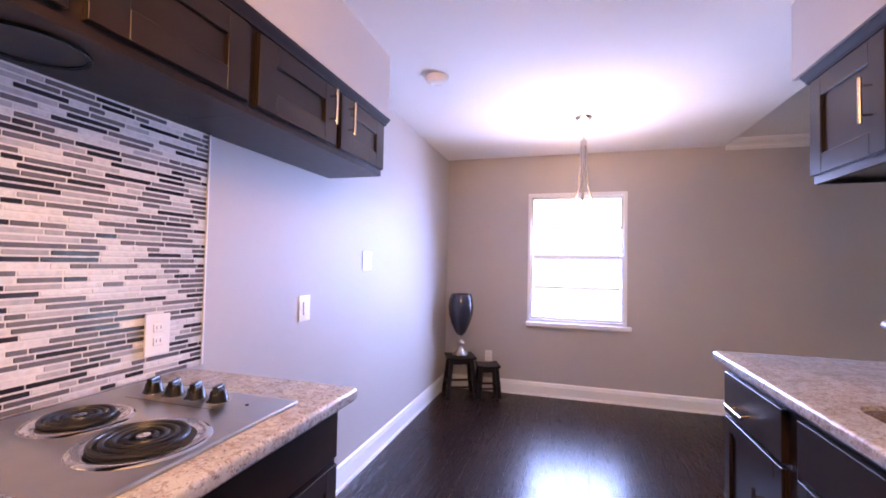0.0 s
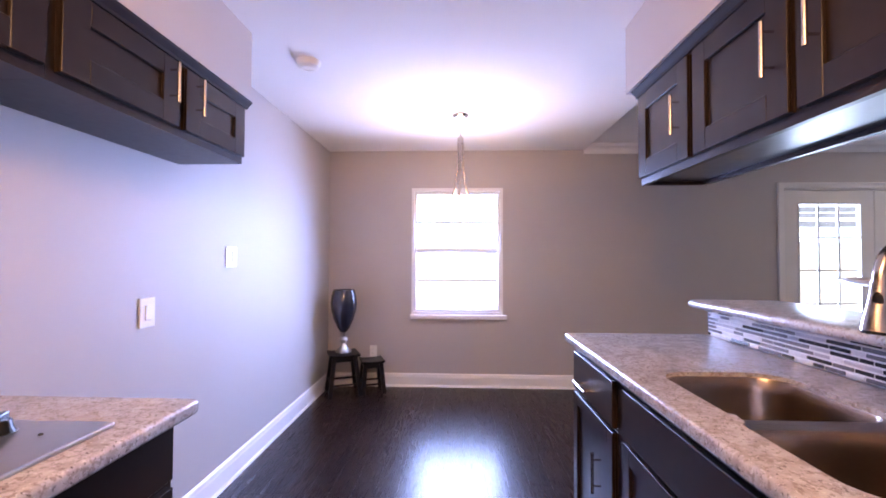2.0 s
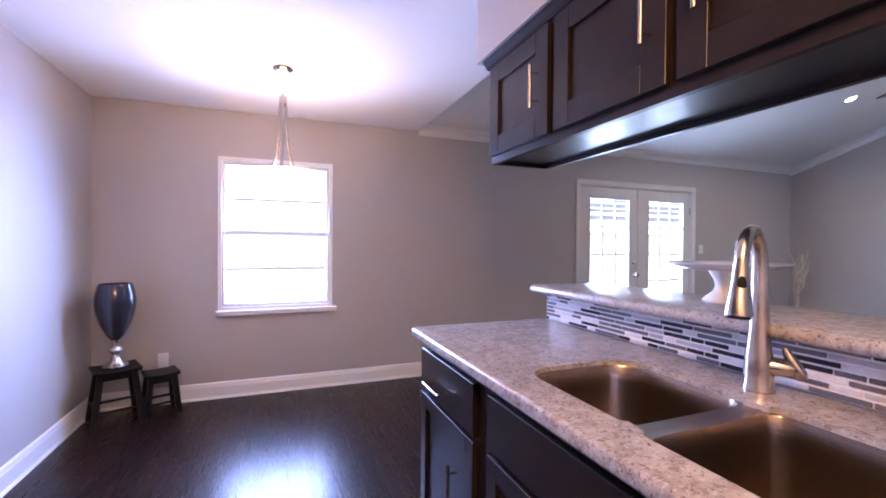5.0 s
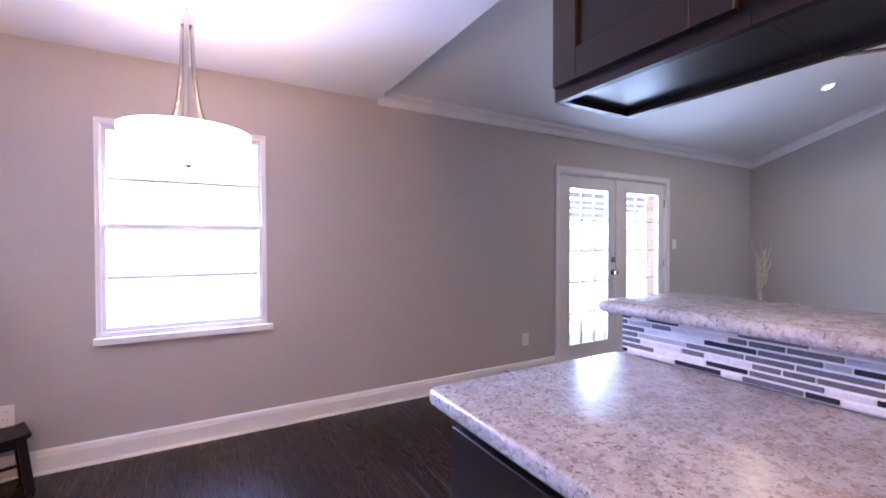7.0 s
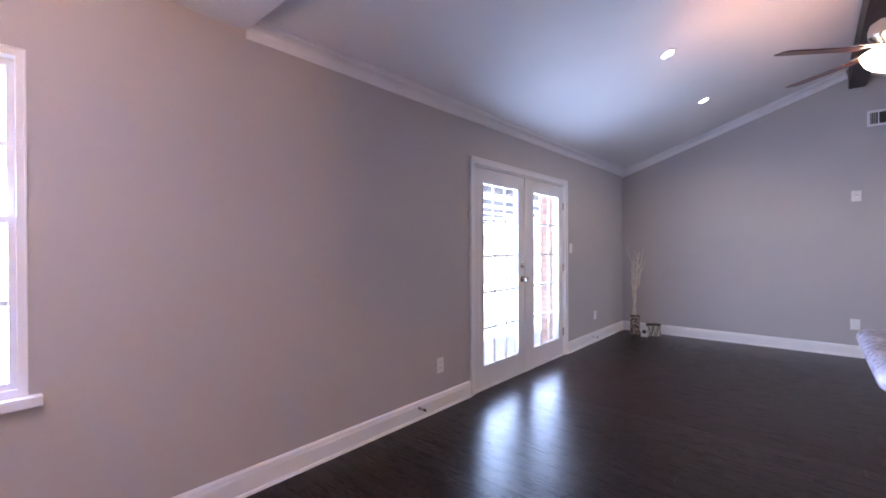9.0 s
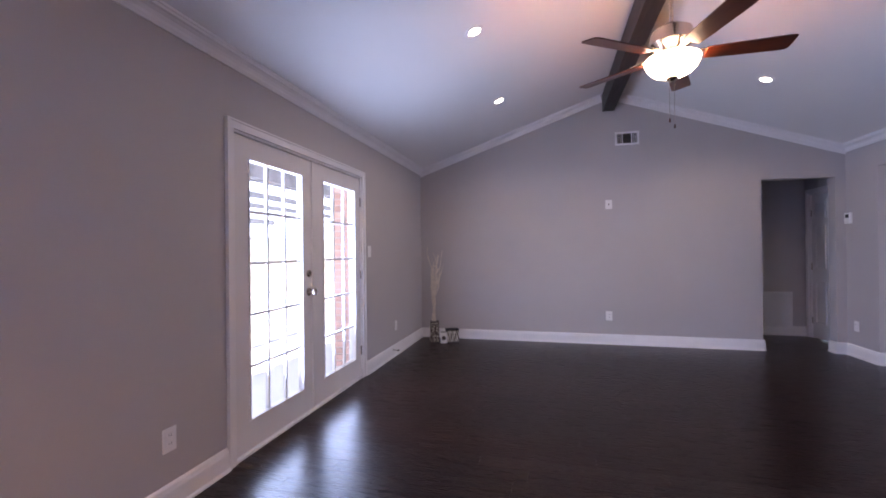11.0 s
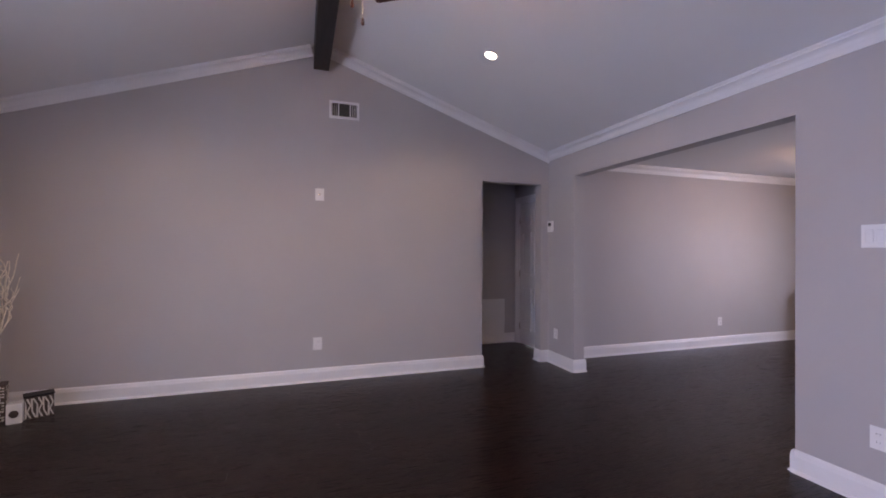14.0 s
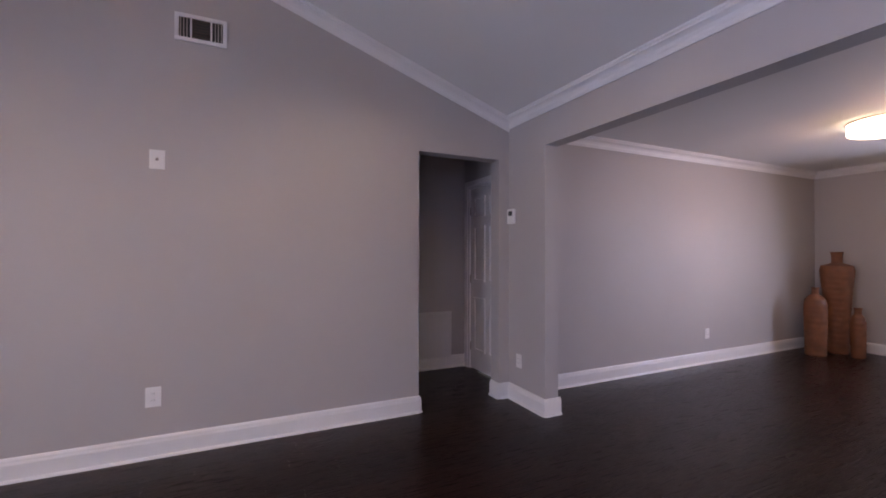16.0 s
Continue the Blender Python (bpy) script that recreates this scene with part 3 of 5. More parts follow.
WEST, NORTH, EAST, SOUTH = 90, 0, -90, 180
plate("wall_outlet", "large white double outlet on the mosaic backsplash", (XW + 0.011, 1.605, 1.075), WEST, 0.085, 0.130, "outlet")
plate("light_switch", "white rocker switch on the kitchen wall", (XW, 2.402, 1.08), WEST, 0.09, 0.128, "rocker")
plate("light_switch", "white double rocker switch on the kitchen wall", (XW, 3.075, 1.325), WEST, 0.118, 0.122, "rocker", 2)
plate("wall_outlet", "white double outlet above the baseboard", (-0.165, YN, 0.357), NORTH)
plate("wall_outlet", "white double outlet above the baseboard", (3.53, YN, 0.352), NORTH, 0.078, 0.12)
plate("wall_outlet", "white double outlet above the baseboard", (6.744, YN, 0.36), NORTH)
plate("light_switch", "white rocker switch beside the french doors", (5.975, YN, 1.28), NORTH, 0.075, 0.12, "rocker")
plate("cable_plate", "white cable plate high on the gable wall", (XE, 2.342, 1.875), EAST, 0.085, 0.122, "cable")
plate("wall_outlet", "white double outlet above the baseboard", (XE, 2.353, 0.38), EAST, 0.085, 0.125)
plate("wall_outlet", "white double outlet above the baseboard", (7.70, YS, 0.357), SOUTH)
plate("wall_outlet", "white double outlet above the baseboard", (4.79, YS, 0.362), SOUTH)
plate("light_switch", "white triple rocker switch beside the opening", (4.78, YS, 1.402), SOUTH, 0.165, 0.122, "rocker", 3)
plate("wall_outlet", "white double outlet above the baseboard", (XE, -3.09, 0.345), EAST)
th = thing("thermostat", "small white wall thermostat with a grey display", "thermostat", (7.80, YS, 1.612), "", SOUTH)
part("case", soft_box(-0.05, 0.05, -0.026, -0.001, -0.065, 0.065, 0.006), PLASTIC, th)
part("display", soft_box(-0.03, 0.03, -0.028, -0.026, 0.005, 0.045, 0.0008, 1), SLOT, th, "dark display")


def door_stop(x):
    t = thing("door_stop", "small spring door stop with a rubber tip on the baseboard", "door stop", (x, YN - 0.018, 0.085), "door stops")
    pts = [(0.007 * math.cos(a * 0.9), -0.004 - 0.0012 * a, 0.007 * math.sin(a * 0.9)) for a in range(44)]
    part("spring", tube(pts, 0.0013, 5), NICKEL, t)
    tip = part("rubber_tip", lathe([(0, 0), (0.009, 0), (0.009, 0.012), (0.006, 0.016), (0, 0.016)], 14), BLACKPLASTIC, t, "black rubber tip")
    tip.matrix_basis = pose(0, -0.056, 0, 90, 0, 0)
    base = part("base", lathe([(0, 0), (0.011, 0), (0.009, 0.005), (0, 0.005)], 14), NICKEL, t)
    base.matrix_basis = pose(0, 0, 0, 90, 0, 0)


door_stop(3.27)
door_stop(6.62)


def vent(name, label, at, face, w, h, slats, dark_cols=0):
    t = thing(name, label, "air vent", at, "", face)
    e = 0.024
    part("frame", boxes((-w / 2, -w / 2 + e, -0.012, -0.001, -h / 2, h / 2), (w / 2 - e, w / 2, -0.012, -0.001, -h / 2, h / 2), (-w / 2 + e, w / 2 - e, -0.012, -0.001, h / 2 - e, h / 2), (-w / 2 + e, w / 2 - e, -0.012, -0.001, -h / 2, -h / 2 + e)), TRIM, t)
    # No duct is cut; a near-black sheet paints the shade behind the slats.
    part("backing", boxes((-w / 2 + e, w / 2 - e, -0.003, -0.001, -h / 2 + e, h / 2 - e)), SLOT, t, "dark sheet in place of the shaded duct")
    if dark_cols:
        for x in (-w / 2 + e + (w - 2 * e) * 0.27, w / 2 - e - (w - 2 * e) * 0.27):
            part("divider", boxes((x - 0.005, x + 0.005, -0.011, -0.003, -h / 2 + e, h / 2 - e)), TRIM, t)
        for i in range(slats):
            x = -w / 2 + e + (w - 2 * e) * (i + 0.5) / slats
            if abs(x) > (w - 2 * e) * 0.25:
                part("slat", boxes((x - 0.0035, x + 0.0035, -0.009, -0.003, -h / 2 + e, h / 2 - e)), STEEL, t)
        for i in range(7):
            z = -h / 2 + e + (h - 2 * e) * (i + 0.5) / 7
            part("slat", boxes((-(w - 2 * e) * 0.21, (w - 2 * e) * 0.21, -0.008, -0.003, z - 0.002, z + 0.002)), DARKBOX, t)
    else:
        for i in range(slats):
            z = -h / 2 + e + (h - 2 * e) * (i + 0.5) / slats
            b = boxes((-w / 2 + e, w / 2 - e, -0.0045, 0.0045, -0.009, 0.009))
            part("slat", b, TRIM, t).matrix_basis = pose(0, -0.0085, z, 12, 0, 0)
    return t


vent("air_vent", "white supply vent with dark louvres on the gable wall", (XE, 2.105, 2.748), EAST, 0.30, 0.178, 14, 1)
vent("return_vent", "white louvred return grille low on the hallway wall", (8.97, -0.02, 0.36), EAST, 0.52, 0.54, 24)

sd = thing("smoke_detector", "round white smoke detector on the ceiling", "smoke detector", (-0.14, 2.96, CEIL))
part("body", lathe([(0, -0.038), (0.045, -0.038), (0.060, -0.030), (0.066, -0.012), (0.070, -0.001), (0, -0.001)], 32), PLASTIC, sd, "", True)
part("sensor_ring", lathe([(0.030, -0.041), (0.040, -0.041), (0.040, -0.036), (0.030, -0.036)], 28, closed=True), PLASTIC, sd)


def downlight(cx, cy):
    z = SPRING + (RIDGE - SPRING) * (1 - abs(cy - YR) / (YN - YR))
    tilt = math.degrees(math.atan2(RIDGE - SPRING, YN - YR)) * (1 if cy < YR else -1)
    t = thing("recessed_downlight", "lit round recessed downlight with white trim", "downlight", (cx, cy, z - 0.002), "ceiling downlights")
    t.matrix_world = pose(cx, cy, z - 0.002, tilt, 0, 0)
    part("trim_ring", lathe([(0.048, -0.001), (0.072, -0.001), (0.072, -0.006), (0.052, -0.009), (0.048, -0.006)], 32, closed=True), TRIM, t, "", True)
    part("lens", lathe([(0, -0.0045), (0.049, -0.0045), (0.049, -0.002), (0, -0.002)], 32), CANGLOW, t, "glowing lens")


for cx, cy in ((4.954, 3.655), (6.49, 3.645), (6.62, 1.035)):
    downlight(cx, cy)


# ---------------------------------------------------------------- kitchen
def shaker(name, parent, face, y0, y1, z0, z1, out, rail=0.06):
    """A shaker front in a plane x = face, looking along out (1 or -1); a slab with a raised frame."""
    a, b = (face, face + 0.009 * out)
    c = face + 0.020 * out
    s = lambda p, q: (min(p, q), max(p, q))
    core = boxes((*s(a, b), y0, y1, z0, z1))
    d = part(name, core, CABINET, parent)
    fr = bmesh.new()
    r = min(rail, (z1 - z0) * 0.3)
    for q in ((y0, y0 + rail, z0, z1), (y1 - rail, y1, z0, z1), (y0 + rail, y1 - rail, z1 - r, z1), (y0 + rail, y1 - rail, z0, z0 + r)):
        box(fr, *s(b, c), *q)
    bmesh.ops.bevel(fr, geom=[e for e in fr.edges], offset=0.0015, segments=1, affect="EDGES")
    part("frame", fr, CABINET, d)
    return d


def pull(parent, x, out, y, z, length, upright=True):
    d = Vector((0, 0, 1)) if upright else Vector((0, 1, 0))
    c = Vector((x + 0.032 * out, y, z))
    h = part("handle", tube([c - d * length / 2, c + d * length / 2], 0.006, 10), NICKEL, parent, "brushed nickel bar pull", True)
    for s in (-1, 1):
        q = c + d * s * length * 0.32
        part("handle_post", tube([q - Vector((0.032 * out, 0, 0)), q], 0.004, 8), NICKEL, h)


def wall_cabinet(x0, x1, y0, y1, z0, z1, out, doors, rail, label, lip=0.0, last=False):
    """Wall-hung unit; doors are (y0, y1, handle y, handle z)."""
    face = x1 if out > 0 else x0
    t = thing("wall_cabinet", label, "cabinet", ((x0 + x1) / 2, (y0 + y1) / 2, z0), "kitchen wall cabinets")
    inv = t.matrix_world.inverted()
    zb = z0 + lip
    kids = [part("side_panel", boxes((x0, x1, y0, y0 + 0.018, zb, z1)), CABINET, t), part("side_panel", boxes((x0, x1, y1 - 0.018, y1, z0 if last else zb, z1)), CABINET, t),
            part("box", boxes((x0, x1, y0 + 0.018, y1 - 0.018, zb, z1)), CABINET, t)]
    if lip:
        ye = y1 - 0.018 if last else y1
        kids.append(part("bottom_panel", boxes((x0 + 0.021, x1 - 0.021, y0, ye, zb - 0.005, zb)), UNDERSIDE, t, "satin sheen underside"))
        for xa in (x0, x1 - 0.02):
            kids.append(part("bottom_rail", boxes((xa, xa + 0.02, y0, ye, z0, zb)), CABINET, t))
    for dy0, dy1, hy, hz, hl in doors:
        d = shaker("door", t, face, dy0, dy1, z0 + 0.030, z1 - 0.012, out, rail)
        kids.append(d)
        pull(d, face + 0.02 * out, out, hy, hz, hl)
    for k in kids:
        k.matrix_parent_inverse = inv
    return t


LZ0, LZ1 = 1.772, 2.05
wall_cabinet(XW, -0.33, 1.63, 2.60, LZ0, LZ1, 1, [(1.655, 2.118, 2.065, 1.945, 0.145), (2.155, 2.588, 2.215, 1.945, 0.145)], 0.085, "dark espresso wall cabinet with two shaker doors")
wall_cabinet(XW, -0.33, 0.66, 1.629, LZ0, LZ1, 1, [(0.67, 1.13, 1.09, 1.945, 0.145), (1.165, 1.615, 1.20, 1.945, 0.145)], 0.085, "dark espresso wall cabinet with two shaker doors above the cooktop")
wall_cabinet(XW, -0.33, YS, 0.659, LZ0, LZ1, 1, [(-0.29, 0.17, 0.13, 1.945, 0.145), (0.19, 0.65, 0.23, 1.945, 0.145)], 0.085, "dark espresso wall cabinet with two shaker doors")
RZ0, RZ1 = 1.662, 2.08
wall_cabinet(1.57, 1.858, 2.151, 2.60, RZ0, RZ1, -1, [(2.168, 2.588, 2.226, 1.866, 0.15)], 0.075, "dark espresso wall cabinet with one shaker door over the bar", 0.022, True)
wall_cabinet(1.57, 1.858, 1.21, 2.150, RZ0, RZ1, -1, [(1.70, 2.135, 1.745, 1.875, 0.15), (1.225, 1.672, 1.605, 1.89, 0.15)], 0.075, "dark espresso wall cabinet with two shaker doors over the bar", 0.022)
wall_cabinet(1.57, 1.858, 0.26, 1.209, RZ0, RZ1, -1, [(0.745, 1.195, 0.83, 1.885, 0.15), (0.275, 0.72, 0.68, 1.885, 0.15)], 0.075, "dark espresso wall cabinet with two shaker doors over the bar", 0.022)
CABCROWN = [(0, 0), (0.010, 0), (0.014, 0.010), (0.030, 0.026), (0.034, 0.034), (0, 0.034)]


def cab_crown(label, *runs):
    t = thing("cabinet_crown", label, "moulding", runs[0][0])
    for a, b, out in runs:
        k = part("moulding", extrude_profile(CABCROWN, a, b, out=out), CABMATTE, t)
        k.matrix_parent_inverse = t.matrix_world.inverted()


cab_crown("dark espresso crown along the wall cabinets", ((-0.33, YS, LZ1), (-0.33, 2.634, LZ1), (1, 0, 0)), ((XW, 2.60, LZ1), (-0.33, 2.60, LZ1), (0, 1, 0)))
cab_crown("dark espresso crown along the wall cabinets", ((1.57, 0.26, RZ1), (1.57, 2.634, RZ1), (-1, 0, 0)), ((1.57, 2.60, RZ1), (1.858, 2.60, RZ1), (0, 1, 0)))
hood = thing("range_hood_vent", "round black vent under the cabinet above the cooktop", "vent", (-0.49, 1.17, LZ0 + 0.02))
part("ring", lathe([(0.095, -0.0205), (0.105, -0.0205), (0.105, -0.026), (0.095, -0.024)], 40, closed=True), BLACKPLASTIC, hood, "", True)
part("mesh_disc", lathe([(0, -0.0215), (0.095, -0.0215), (0.095, -0.0205), (0, -0.0205)], 40), BLACKIRON, hood)


def base_cabinet(x0, x1, y0, y1, top, out, fronts, label, hollow=False):
    """Floor unit; fronts are (kind, y0, y1, z0, z1, handle)."""
    face = x1 if out > 0 else x0
    t = thing("base_cabinet", label, "cabinet", ((x0 + x1) / 2, (y0 + y1) / 2, 0), "kitchen base cabinets")
    inv = t.matrix_world.inverted()
    kx = (x0, x1 - 0.07) if out > 0 else (x0 + 0.07, x1)
    low = 0.66 if hollow else top
    kids = [part("carcass", boxes((x0, x1, y0, y1, 0.10, low)), CABINET, t), part("toe_kick", boxes((*kx, y0, y1, 0, 0.10)), CABINET, t)]
    if hollow:
        for q in ((x0, x0 + 0.018, y0, y1), (x1 - 0.018, x1, y0, y1), (x0 + 0.018, x1 - 0.018, y0, y0 + 0.018), (x0 + 0.018, x1 - 0.018, y1 - 0.018, y1)):
            kids.append(part("panel", boxes((*q, low, top)), CABINET, t))
    for kind, a, b, c, d, hnd in fronts:
        f = shaker(kind, t, face, a, b, c, d, out, 0.055) if kind == "door" else part("drawer_front", soft_box(*sorted((face, face + 0.02 * out)), a, b, c, d, 0.002, 1), CABINET, t)
        kids.append(f)
        if hnd:
            pull(f, face + 0.02 * out, out, *hnd)
    for k in kids:
        k.matrix_parent_inverse = inv
    return t


base_cabinet(1.27, 1.87, 2.055, 2.60, 0.930, -1, [("drawer", 2.10, 2.588, 0.735, 0.897, (2.395, 0.79, 0.16, False)), ("door", 2.10, 2.588, 0.125, 0.72, (2.217, 0.525, 0.15, True))], "dark espresso base cabinet with a drawer and a shaker door")
base_cabinet(1.27, 1.87, 1.15, 2.054, 0.930, -1, [("drawer", 1.17, 2.01, 0.745, 0.897, None), ("door", 1.61, 2.01, 0.125, 0.73, (1.66, 0.60, 0.15, True)), ("door", 1.17, 1.59, 0.125, 0.73, (1.54, 0.60, 0.15, True))], "dark espresso sink base cabinet with two shaker doors", True)
base_cabinet(1.27, 1.87, YS, 1.149, 0.930, -1, [("drawer", 0.44, 1.13, 0.745, 0.897, (0.78, 0.82, 0.15, False)), ("door", 0.44, 1.13, 0.125, 0.73, (1.08, 0.60, 0.15, True)), ("door", -0.29, 0.42, 0.125, 0.897, None)], "dark espresso base cabinet with a drawer and shaker doors")
base_cabinet(XW, -0.045, 0.75, 1.72, 0.90, 1, [("drawer", 0.77, 1.70, 0.74, 0.88, None), ("door", 0.77, 1.225, 0.125, 0.72, (1.18, 0.6, 0.15, True)), ("door", 1.245, 1.70, 0.125, 0.72, (1.29, 0.6, 0.15, True))], "dark espresso base cabinet under the cooktop")
base_cabinet(XW, -0.045, YS, 0.749, 0.90, 1, [("drawer", -0.29, 0.73, 0.74, 0.88, (0.22, 0.81, 0.15, False)), ("door", -0.29, 0.21, 0.125, 0.72, (0.16, 0.6, 0.15, True)), ("door", 0.23, 0.73, 0.125, 0.72, (0.28, 0.6, 0.15, True))], "dark espresso base cabinet with a drawer and shaker doors")


def round_rect(x0, x1, y0, y1, r, seg=6):
    out = []
    for cx, cy, a0 in ((x1 - r, y1 - r, 0), (x0 + r, y1 - r, 90), (x0 + r, y0 + r, 180), (x1 - r, y0 + r, 270)):
        for i in range(seg + 1):
            a = radians(a0 + 90 * i / seg)
            out.append((cx + r * math.cos(a), cy + r * math.sin(a)))
    return out


def slab(outline, holes, z0, z1, lip=0.010):
    """A stone slab with rounded outer edges and cut-outs."""
    bm = bmesh.new()
    cx = sum(p[0] for p in outline) / len(outline)
    cy = sum(p[1] for p in outline) / len(outline)
    steps = [(0.0 + lip * (1 - math.cos(radians(a))), lip * math.sin(radians(a))) for a in (90, 60, 30, 0)]
    levels = [(s[0], z1 - lip + s[1]) for s in steps] + [(s[0], z0 + lip - s[1]) for s in steps[::-1]]

    def inset(p, q):
        return (p[0] + (q if p[0] < cx else -q), p[1] + (q if p[1] < cy else -q))
    rings = [[bm.verts.new((*inset(p, q), z)) for p in outline] for q, z in levels]
    n = len(outline)
    for a, b in zip(rings, rings[1:]):
        for i in range(n):
            bm.faces.new((a[i], a[(i + 1) % n], b[(i + 1) % n], b[i]))
    tops, bots = [], []
    hr = []
    for h in holes:
        a = [bm.verts.new((*p, z1)) for p in h]
        b = [bm.verts.new((*p, z0)) for p in h]
        for i in range(len(h)):
            j = (i + 1) % len(h)
            bm.faces.new((a[i], a[j], b[j], b[i]))
        hr.append((a, b))
    for k, ring in ((0, rings[0]), (1, rings[-1])):
        loops = [ring] + [h[k] for h in hr]
        es = []
        for lp in loops:
            for i in range(len(lp)):
                e = bm.edges.get((lp[i], lp[(i + 1) % len(lp)]))
                es.append(e)
        bmesh.ops.triangle_fill(bm, use_beauty=True, use_dissolve=False, edges=es)
    bmesh.ops.recalc_face_normals(bm, faces=bm.faces[:])
    return bm


SINKS = [(1.335, 1.70, 1.60, 1.965), (1.325, 1.705, 1.235, 1.55)]


def sink_cut():
    """One cut-out for both bowls, pinched where the low steel divider crosses."""
    (ax0, ax1, ay0, ay1), (bx0, bx1, by0, by1) = SINKS
    out = []
    for cx, cy, r, a0 in ((ax1 - 0.014, ay0 + 0.014, 0.014, -90), (ax1 - 0.09, ay1 - 0.09, 0.09, 0), (ax0 + 0.09, ay1 - 0.09, 0.09, 90), (ax0 + 0.014, ay0 + 0.014, 0.014, 180),
                          (bx0 + 0.014, by1 - 0.014, 0.014, 90), (bx0 + 0.09, by0 + 0.09, 0.09, 180), (bx1 - 0.09, by0 + 0.09, 0.09, 270), (bx1 - 0.014, by1 - 0.014, 0.014, 0)):
        for i in range(7):
            a = radians(a0 + 15 * i)
            out.append((cx + r * math.cos(a), cy + r * math.sin(a)))
    return out



CT = 0.969
ctop = tagged(part("countertop", slab(round_rect(1.222, 1.884, YS + 0.002, 2.652, 0.02, 3), [sink_cut()], CT - 0.038, CT), GRANITE, None, "", True), "pale speckled granite countertop with sink cut-outs", "countertop")
LCT = 0.938
lctop = tagged(part("countertop", slab(round_rect(XW + 0.002, 0.02, YS + 0.002, 1.745, 0.02, 3), [], LCT - 0.038, LCT), GRANITE, None, "", True), "pale speckled granite countertop beside the cooktop", "countertop")
BAR = 1.130
bartop = tagged(part("bar_top", slab(round_rect(1.80, 2.215, 0.262, 2.668, 0.03, 4), [], BAR - 0.036, BAR, 0.016), GRANITE, None, "", True), "raised speckled granite breakfast bar top", "countertop")
structure("wall_bar", boxes((1.90, 2.03, 0.262, 2.635, 0, BAR - 0.036)), PAINT, "painted knee wall under the breakfast bar", "wall")
structure("wall_kitchen_return", boxes((1.90, 2.03, YS, 0.26, 0, CEIL)), PAINT, "painted kitchen return wall", "wall")
baseboard((2.03, YS), (2.03, 2.635), (1, 0))


def bowl_outline(x0, x1, y0, y1, radii, seg=6):
    out = []
    for (cx, sx), (cy, sy), r, a0 in (((x1, -1), (y1, -1), radii[0], 0), ((x0, 1), (y1, -1), radii[1], 90), ((x0, 1), (y0, 1), radii[2], 180), ((x1, -1), (y0, 1), radii[3], 270)):
        for i in range(seg + 1):
            a = radians(a0 + 90 * i / seg)
            out.append((cx + sx * r + r * math.cos(a), cy + sy * r + r * math.sin(a)))
    return out


def sink():
    t = thing("kitchen_sink", "double bowl brushed steel undermount sink", "sink", (1.53, 1.6, CT - 0.04))
    inv = t.matrix_world.inverted()
    for (x0, x1, y0, y1), rr in zip(SINKS, ((0.09, 0.09, 0.045, 0.045), (0.045, 0.045, 0.09, 0.09))):
        bm = bmesh.new()
        loops = []
        for ins, z in ((-0.0248, CT - 0.013), (0.0015, CT - 0.013), (0.0035, CT - 0.018), (0.007, CT - 0.06), (0.013, CT - 0.18), (0.022, CT - 0.208), (0.045, CT - 0.224), (0.14, CT - 0.230)):
            loops.append([bm.verts.new((*p, z)) for p in bowl_outline(x0 + ins, x1 - ins, y0 + ins, y1 - ins, [0.012 if ins < -0.02 else max(0.02, r - ins * 0.4) for r in rr])])
        for a, b in zip(loops, loops[1:]):
            for i in range(len(a)):
                bm.faces.new((a[i], a[(i + 1) % len(a)], b[(i + 1) % len(a)], b[i]))
        bm.faces.new(loops[-1])
        bmesh.ops.recalc_face_normals(bm, faces=bm.faces[:])
        b = part("bowl", bm, SINKSTEEL, t, "", True)
        cx, cy = (x0 + x1) / 2, (y0 + y1) / 2
        dr = part("drain", lathe([(0, 0.001), (0.02, 0.001), (0.024, 0.004), (0.040, 0.005), (0.044, 0.002), (0.044, -0.004), (0, -0.004)], 24, cx, cy), CHROME, b, "round chrome drain", True)
        dr.location = (0, 0, CT - 0.229)
        b.matrix_parent_inverse = inv


sink()


